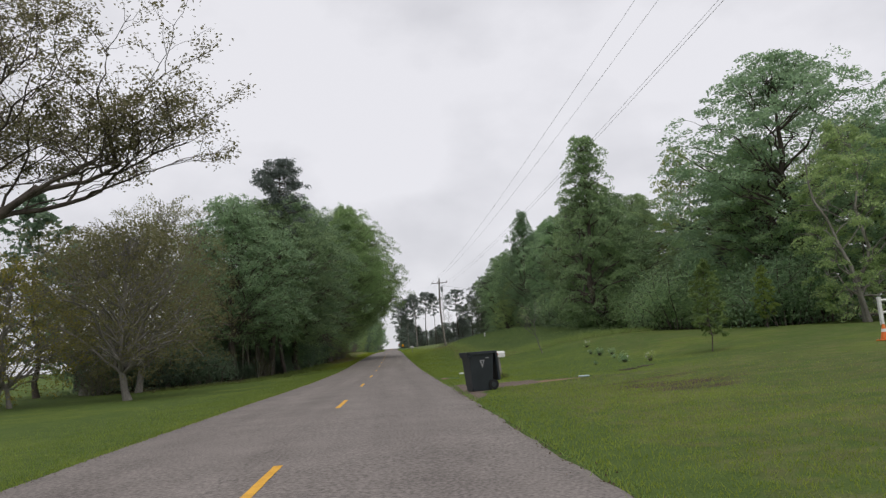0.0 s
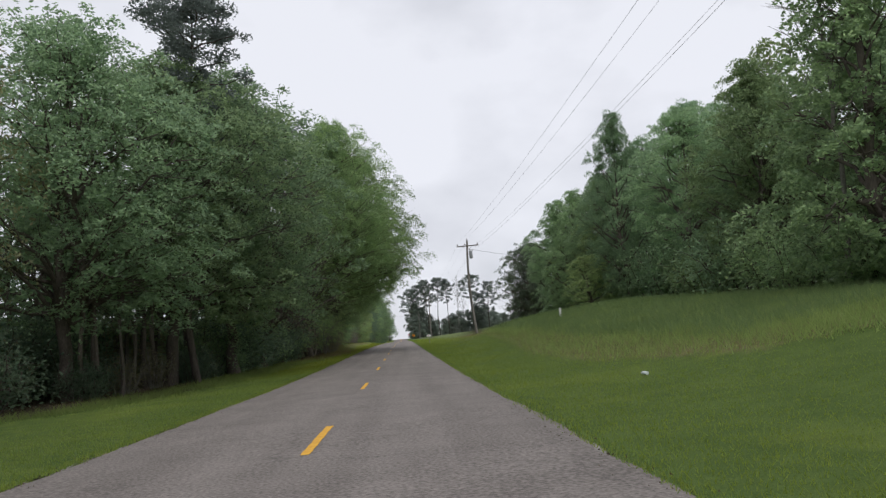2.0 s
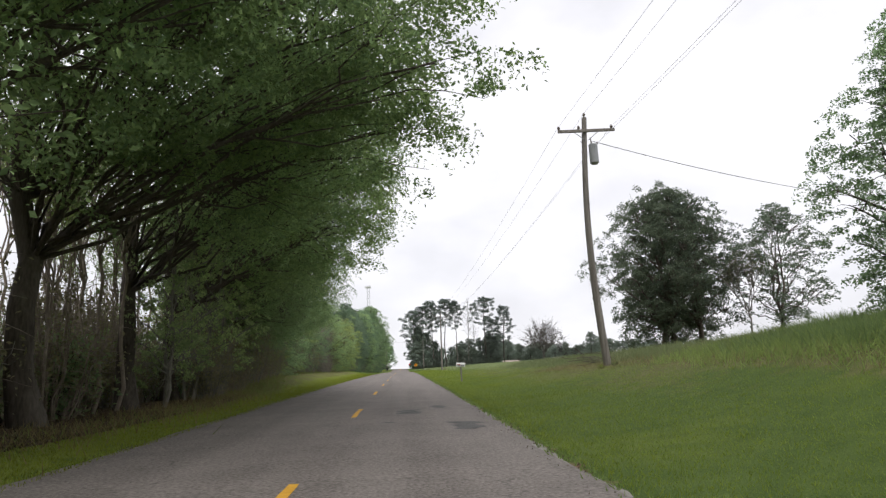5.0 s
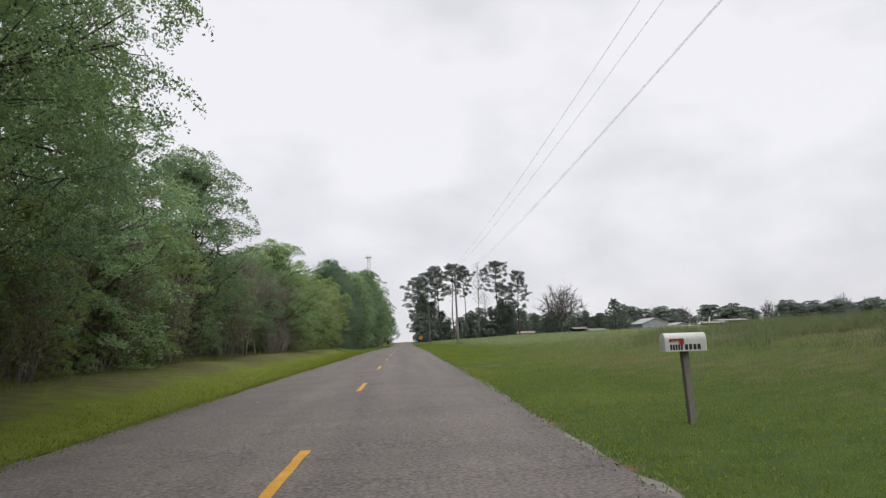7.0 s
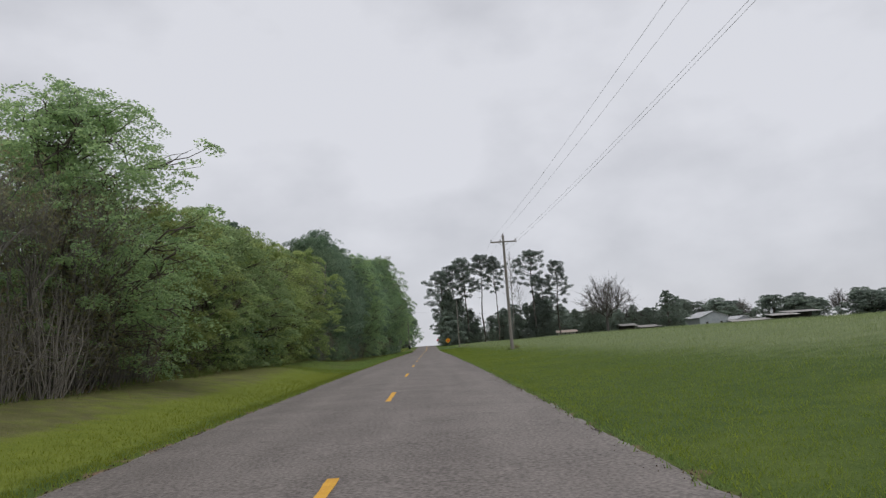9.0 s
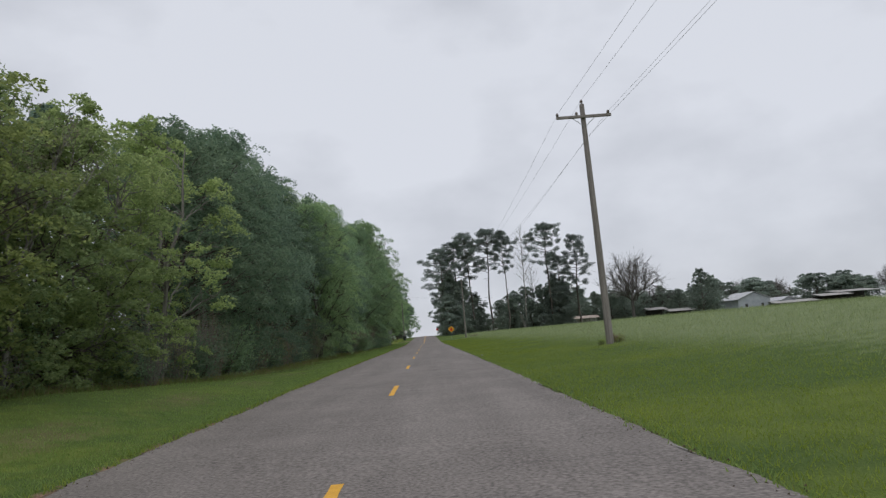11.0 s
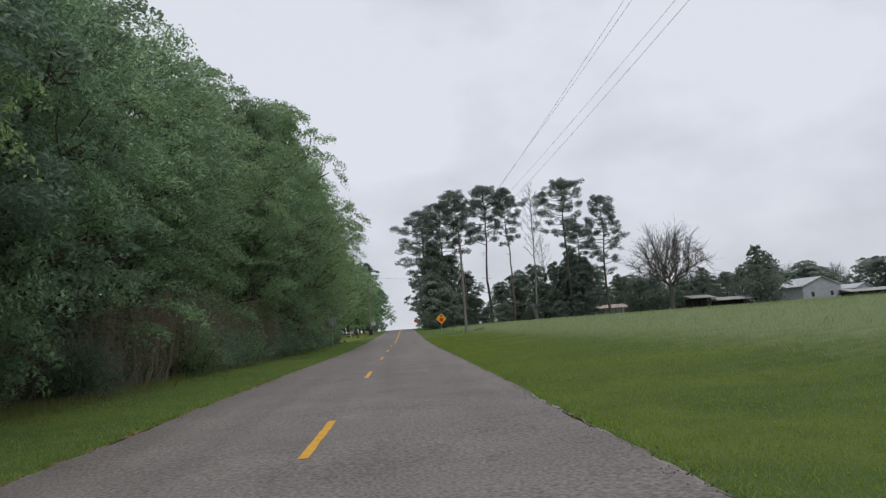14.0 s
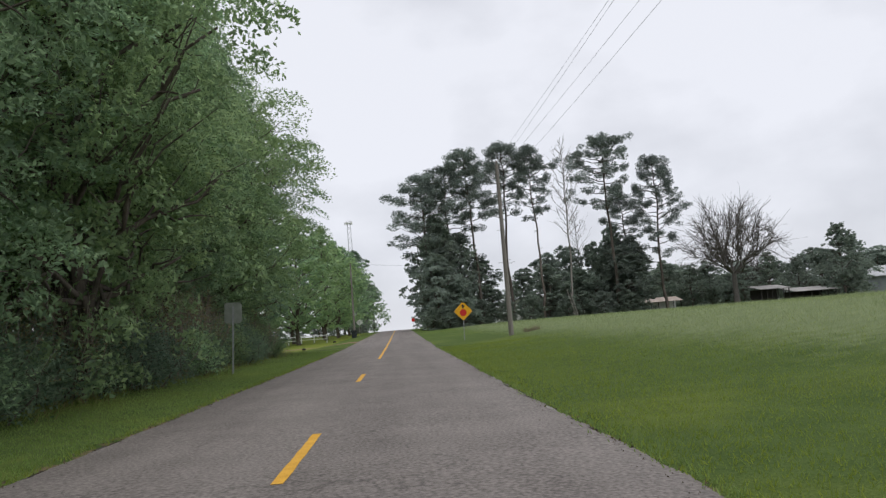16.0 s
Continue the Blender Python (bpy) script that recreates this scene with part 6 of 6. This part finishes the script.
# ---- far buildings ----
def open_shed(x, y, wide, deep, high, roof, post="shed_dark", name="open_shed", wall="shed_dark", label="low open shed with a pale metal roof behind the field"):
    z = ground(x, y)
    t = thing(name, pose(x, y, z), label, "shed")
    bm = bmesh.new()
    front, back = -deep / 2 - 0.4, deep / 2 + 0.2
    corners = [(sx * (wide / 2 + 0.3), yy, zz + dz) for dz in (0, 0.07) for sx, yy, zz in ((-1, front, high - 0.1), (1, front, high - 0.1), (1, back, high + 0.75), (-1, back, high + 0.75))]
    v = [bm.verts.new(c) for c in corners]
    for q in ((3, 2, 1, 0), (4, 5, 6, 7), (0, 1, 5, 4), (1, 2, 6, 5), (2, 3, 7, 6), (3, 0, 4, 7)):
        bm.faces.new([v[i] for i in q])
    part("roof", bm, roof, t)
    for k in range(6):
        xx = -wide / 2 + wide * k / 5
        part("post", box(bmesh.new(), xx - 0.07, xx + 0.07, -deep / 2, -deep / 2 + 0.14, 0, high), post, t)
    part("back_wall", box(bmesh.new(), -wide / 2, wide / 2, deep / 2 - 0.2, deep / 2 - 0.1, 0, high), wall, t)
    return t


open_shed(50.8, 434, 7.2, 3, 1.7, "rust_roof", "shed_dark", wall="white_paint", label="low open shed with a rusty roof and a white back wall")
open_shed(74.0, 437, 5.5, 5, 2.5, "pale_roof", "shed_dark", "dark_shed", label="dark lean-to with a pale metal roof")
open_shed(81.5, 436, 8.0, 5, 1.6, "pale_roof", "shed_dark", "low_shed", label="low dark shed with a pale metal roof")
open_shed(133, 440, 10, 6, 2.6, "pale_roof", "shed_dark", "low_shed", label="low shed with a pale roof across the field")
open_shed(121, 441, 15, 5, 1.4, "pale_roof", "shed_dark", "long_shed", label="long low shed with a pale roof")
open_shed(143, 446, 13, 9, 3.4, "pale_roof", "shed_dark", "barn", label="open barn with a broad pale metal roof")


def gable_house(x, y, wide, deep, eave, ridge, turned, label, wall="siding"):
    t = thing("house", pose(x, y, ground(x, y) - 0.2, 0, 0, turned), label, "house")
    w = wide / 2
    part("wall", prism(bmesh.new(), [(-w, 0), (w, 0), (w, eave), (0, ridge - 0.15), (-w, eave)], -deep / 2, deep / 2), wall, t)
    for s in (-1, 1):
        bm = prism(bmesh.new(), [(0, ridge), (s * (w + 0.5), eave - 0.25), (s * (w + 0.5), eave - 0.12), (0, ridge + 0.13)], -deep / 2 - 0.4, deep / 2 + 0.4)
        part("roof", bm, "tin_roof", t, "pale metal roof slope")
    for k in (-0.5, 0.5):
        win = part("window", box(bmesh.new(), k * w - 0.5, k * w + 0.5, -deep / 2 - 0.03, -deep / 2 + 0.02, 1.0, 2.2), "shed_dark", t)
        part("sill", box(bmesh.new(), k * w - 0.58, k * w + 0.58, -deep / 2 - 0.09, -deep / 2 - 0.005, 0.92, 0.995), "white_paint", win)
    return t


gable_house(106.5, 446, 13, 9, 3.9, 6.0, 18, "grey farm building with a pale metal gable roof")
gable_house(119, 447, 6, 7, 2.6, 3.6, 18, "small grey outbuilding with a metal roof")
gable_house(24.0, 436, 8, 6, 3.0, 4.6, 0, "white house half hidden behind the pines", "white_paint")
gable_house(33.5, 438, 6, 6, 2.6, 3.8, 0, "white outbuilding half hidden behind the pines", "white_paint")


# ---- far left: pole, bin, fence and the mast ----
utility_pole(-5.4, 402, 10.6, False)
ob = wheeled_bin(-5.25, 398, 90)
tagged(ob, "dark wheeled bin beside the far road")


def rail_fence(x0, y0, x1, y1):
    t = thing("rail_fence", pose(0, 0, 0), "low white rail fence beyond the drive", "fence")
    n = 12
    for k in range(n + 1):
        x, y = x0 + (x1 - x0) * k / n, y0 + (y1 - y0) * k / n
        z = ground(x, y)
        part("post", box(bmesh.new(), x - 0.06, x + 0.06, y - 0.06, y + 0.06, z - 0.2, z + 1.15), "white_paint", t)
    for h in (0.5, 1.0):
        for k in range(n):
            a = Vector((x0 + (x1 - x0) * k / n, y0 + (y1 - y0) * k / n, 0))
            b = Vector((x0 + (x1 - x0) * (k + 1) / n, y0 + (y1 - y0) * (k + 1) / n, 0))
            a.z, b.z = ground(a.x, a.y) + h, ground(b.x, b.y) + h
            part("rail", rod(bmesh.new(), a, b, 0.05, sides=4), "white_paint", t)


rail_fence(-9, 398, -30, 398)
rail_fence(21.6, 30.8, 38, 28)


def mast(x, y, high):
    t = thing("radio_mast", pose(x, y, 4.8), "tall grey lattice radio mast far off", "mast")
    bm = bmesh.new()
    r0, r1 = 3.4, 1.5
    for k in range(3):
        a = k * 2 * math.pi / 3
        rod(bm, (r0 * math.cos(a), r0 * math.sin(a), 0), (r1 * math.cos(a), r1 * math.sin(a), high), 0.22, 0.16, 6)
    part("legs", bm, "galvanised", t)
    bm = bmesh.new()
    for j in range(24):
        z0, z1 = high * j / 24, high * (j + 1) / 24
        for k in range(3):
            ra, rb = r0 + (r1 - r0) * j / 24, r0 + (r1 - r0) * (j + 1) / 24
            a, b = k * 2 * math.pi / 3, (k + 1) * 2 * math.pi / 3
            rod(bm, (ra * math.cos(a), ra * math.sin(a), z0), (rb * math.cos(b), rb * math.sin(b), z1), 0.09, sides=4)
    part("lattice", bm, "galvanised", t)
    bm = bmesh.new()
    for k in range(9):
        a = k * 2 * math.pi / 9
        box(bm, 3.0 * math.cos(a) - 0.25, 3.0 * math.cos(a) + 0.25, 3.0 * math.sin(a) - 0.25, 3.0 * math.sin(a) + 0.25, high - 3, high - 0.4)
    rod(bm, (0, 0, high - 2.0), (0, 0, high - 1.9), 3.0, sides=12)
    part("antennas", bm, "white_paint", t, "pale antenna panels")


mast(-35, 908, 98)


# ---- grass: blades along the verges, taller in the field ----
def blades(name, n, xs, ys, high, wide, mat, label, seed, density=None, at=None):
    rng = np.random.default_rng(seed)
    x, y = xs(rng, n), ys(rng, n)
    if at is not None:
        x = x + at(y)
    if density is not None:
        keep = density(x, y, rng)
        x, y = x[keep], y[keep]
    n = len(x)
    z = np.maximum(ground(x, y), np.where(np.abs(x) < 3.16, road_z(y) - 0.012, -99))
    a = rng.uniform(0, 2 * np.pi, n)
    h = high * rng.uniform(0.5, 1.4, n)
    tip = rng.normal(size=(n, 2)) * 0.6 * h[:, None]
    dx, dy = np.cos(a) * wide / 2, np.sin(a) * wide / 2
    v = np.stack([np.stack([x - dx, y - dy, z - 0.01], -1), np.stack([x + dx, y + dy, z - 0.01], -1), np.stack([x + tip[:, 0], y + tip[:, 1], z + h], -1)], 1).reshape(-1, 3)
    return tagged(new(name, raw_mesh(name, v, np.arange(n * 3).reshape(n, 3), mat)), label, "grass", kind="stuff")


def off_dirt(x, y, rng):
    bare = np.hypot((x - 4.6) / 1.0, (y - 24.4) / 0.9) < 1
    bare |= np.abs(y - np.interp(x, [3, 5, 7, 8.5, 9.7, 14, 22], [24.6, 24.2, 23.8, 22.5, 21.9, 20.6, 19.5])) < np.interp(x, [3, 5.5, 6.2, 8, 9.3, 14], [0.9, 0.7, 0.3, 0.35, 0.6, 0.8])
    bare |= (x < np.interp(y, [17.5, 19, 21.5, 23, 23.4, 25.0, 25.6, 27], [3.05, 3.5, 3.9, 4.6, 5.9, 5.9, 4.4, 3.1])) & (y > 17.5) & (y < 27)
    bare |= np.hypot((x - 3.6) / 0.5, (y - 33.3) / 1.5) < 1
    bare |= np.hypot((x - 4.4) / 1.6, (y - 151.2) / 1.4) < 1
    return ~bare


blades("verge_grass", 420000, lambda r, n: 3.13 + np.abs(r.normal(size=n)) * 3.6, lambda r, n: r.uniform(0, 335, n), 0.042, 0.014, "grass_blade", "short mown grass on the right-hand verge", 1, off_dirt)
blades("verge_grass", 110000, lambda r, n: -3.02 - np.abs(r.normal(size=n)) * 2.0, lambda r, n: r.uniform(200, 345, n), 0.042, 0.014, "grass_blade", "short mown grass beside the far wood", 10, lambda x, y, r: x > -8.5)
blades("verge_grass", 60000, lambda r, n: -3.02 - np.abs(r.normal(size=n)) * 2.0, lambda r, n: r.uniform(0, 75, n), 0.042, 0.014, "grass_blade", "short mown grass between the road and the lawn", 2, lambda x, y, r: x > np.maximum(-8.5, wood_edge(y) + 0.3 + 0.5 * r.normal(size=len(x))))
blades("verge_grass", 100000, lambda r, n: -3.02 - np.abs(r.normal(size=n)) * 2.0, lambda r, n: r.uniform(70, 205, n), 0.042, 0.014, "lime_blade", "short yellow-green grass between the road and the wood", 9, lambda x, y, r: (x > wood_edge(y) + 0.4 * r.normal(size=len(x))) & (r.uniform(size=len(x)) < smooth((x + 5.9) / 1.8) + 1.0 * ((y < 112) | (y > 200))))
blades("field_grass", 230000, lambda r, n: 7.6 + r.uniform(0, 1, n) ** 1.6 * 35, lambda r, n: r.uniform(128, 400, n), 0.19, 0.014, "field_blade", "tall seeding field grass behind the verge", 3, lambda x, y, r: r.uniform(size=len(x)) < smooth((x - 7.0) / 7.0))
def on_bank(x, y, rng):
    return rng.uniform(size=len(x)) < smooth((x - rough_edge(y)) / 1.2)


blades("bank_grass", 150000, lambda r, n: 6.0 + r.uniform(0, 1, n) ** 1.15 * 12, lambda r, n: r.uniform(48, 112, n), 0.26, 0.024, "bank_blade", "rough uncut grass on the bank", 4, lambda x, y, r: on_bank(x, y, r) & (r.uniform(size=len(x)) < 0.3 + 0.7 * smooth((x - 8) / 3)))
blades("bank_grass", 56000, lambda r, n: 6.0 + r.uniform(0, 1, n) * 12, lambda r, n: r.uniform(48, 130, n), 0.16, 0.02, "straw_blade", "dry seed stalks in the uncut grass on the bank", 8, on_bank)
blades("bank_weeds", 75000, lambda r, n: 8.0 + r.uniform(0, 1, n) ** 1.2 * 9, lambda r, n: r.uniform(52, 108, n), 0.38, 0.035, "bank_blade", "tall leafy weeds along the top of the bank", 12, lambda x, y, r: (np.sin(x * 1.7 + y * 0.9) * np.sin(y * 0.53 - x) > -0.55) & (r.uniform(size=len(x)) < smooth((x - np.interp(y, [52, 70, 108], [9.2, 8.6, 9.6])) / 1.2)))
blades("bank_weeds", 70000, lambda r, n: 9.6 + r.uniform(0, 1, n) ** 1.2 * 12, lambda r, n: r.uniform(106, 158, n), 0.34, 0.022, "field_blade", "patches of tall grey-green weeds on the rough bank", 13, lambda x, y, r: (np.sin(x * 0.9 + y * 0.41) * np.sin(y * 0.33 - x * 0.6) > -0.2) & (r.uniform(size=len(x)) < smooth((x - 9.4) / 2.0)))
blades("edge_grass", 12000, lambda r, n: r.normal(size=n) * 0.07, lambda r, n: r.uniform(0, 335, n), 0.055, 0.02, "grass_blade", "ragged grass creeping over the asphalt edge", 21, at=lambda y: road_edge(y) + 0.11)
blades("edge_grass", 12000, lambda r, n: r.normal(size=n) * 0.07, lambda r, n: r.uniform(0, 335, n), 0.055, 0.02, "grass_blade", "ragged grass creeping over the asphalt edge", 22, at=lambda y: left_edge(y) - 0.11)
blades("edge_litter", 5000, lambda r, n: r.normal(size=n) * 0.12, lambda r, n: r.uniform(0, 335, n), 0.012, 0.035, "dry_leaf", "dead leaves and crumbs along the asphalt edge", 23, at=lambda y: left_edge(y) + 0.02)
blades("edge_litter", 5000, lambda r, n: r.normal(size=n) * 0.12, lambda r, n: r.uniform(0, 335, n), 0.012, 0.035, "dry_leaf", "dead leaves and crumbs along the asphalt edge", 24, at=lambda y: road_edge(y) - 0.02)
blades("wood_edge_grass", 90000, lambda r, n: r.normal(size=n) * 0.75 - 0.1, lambda r, n: r.uniform(52, 346, n), 0.2, 0.02, "bank_blade", "uncut grass and weeds where the verge meets the wood", 25, lambda x, y, r: (np.sin(y * 0.7) * np.sin(y * 0.23 + 1) > -0.75) & ((np.abs(y - 107) > 14) | (r.uniform(size=len(x)) < 0.15)), at=wood_edge)
blades("wood_edge_grass", 30000, lambda r, n: r.normal(size=n) * 0.8 - 0.2, lambda r, n: r.uniform(90, 346, n), 0.24, 0.018, "straw_blade", "dead straw at the foot of the wood", 26, at=wood_edge)
blades("leaf_litter", 60000, lambda r, n: 0.3 - np.abs(r.normal(size=n)) * 1.9, lambda r, n: r.uniform(62, 140, n), 0.04, 0.085, "dry_leaf", "fallen brown leaves under the trees", 6, at=wood_edge)
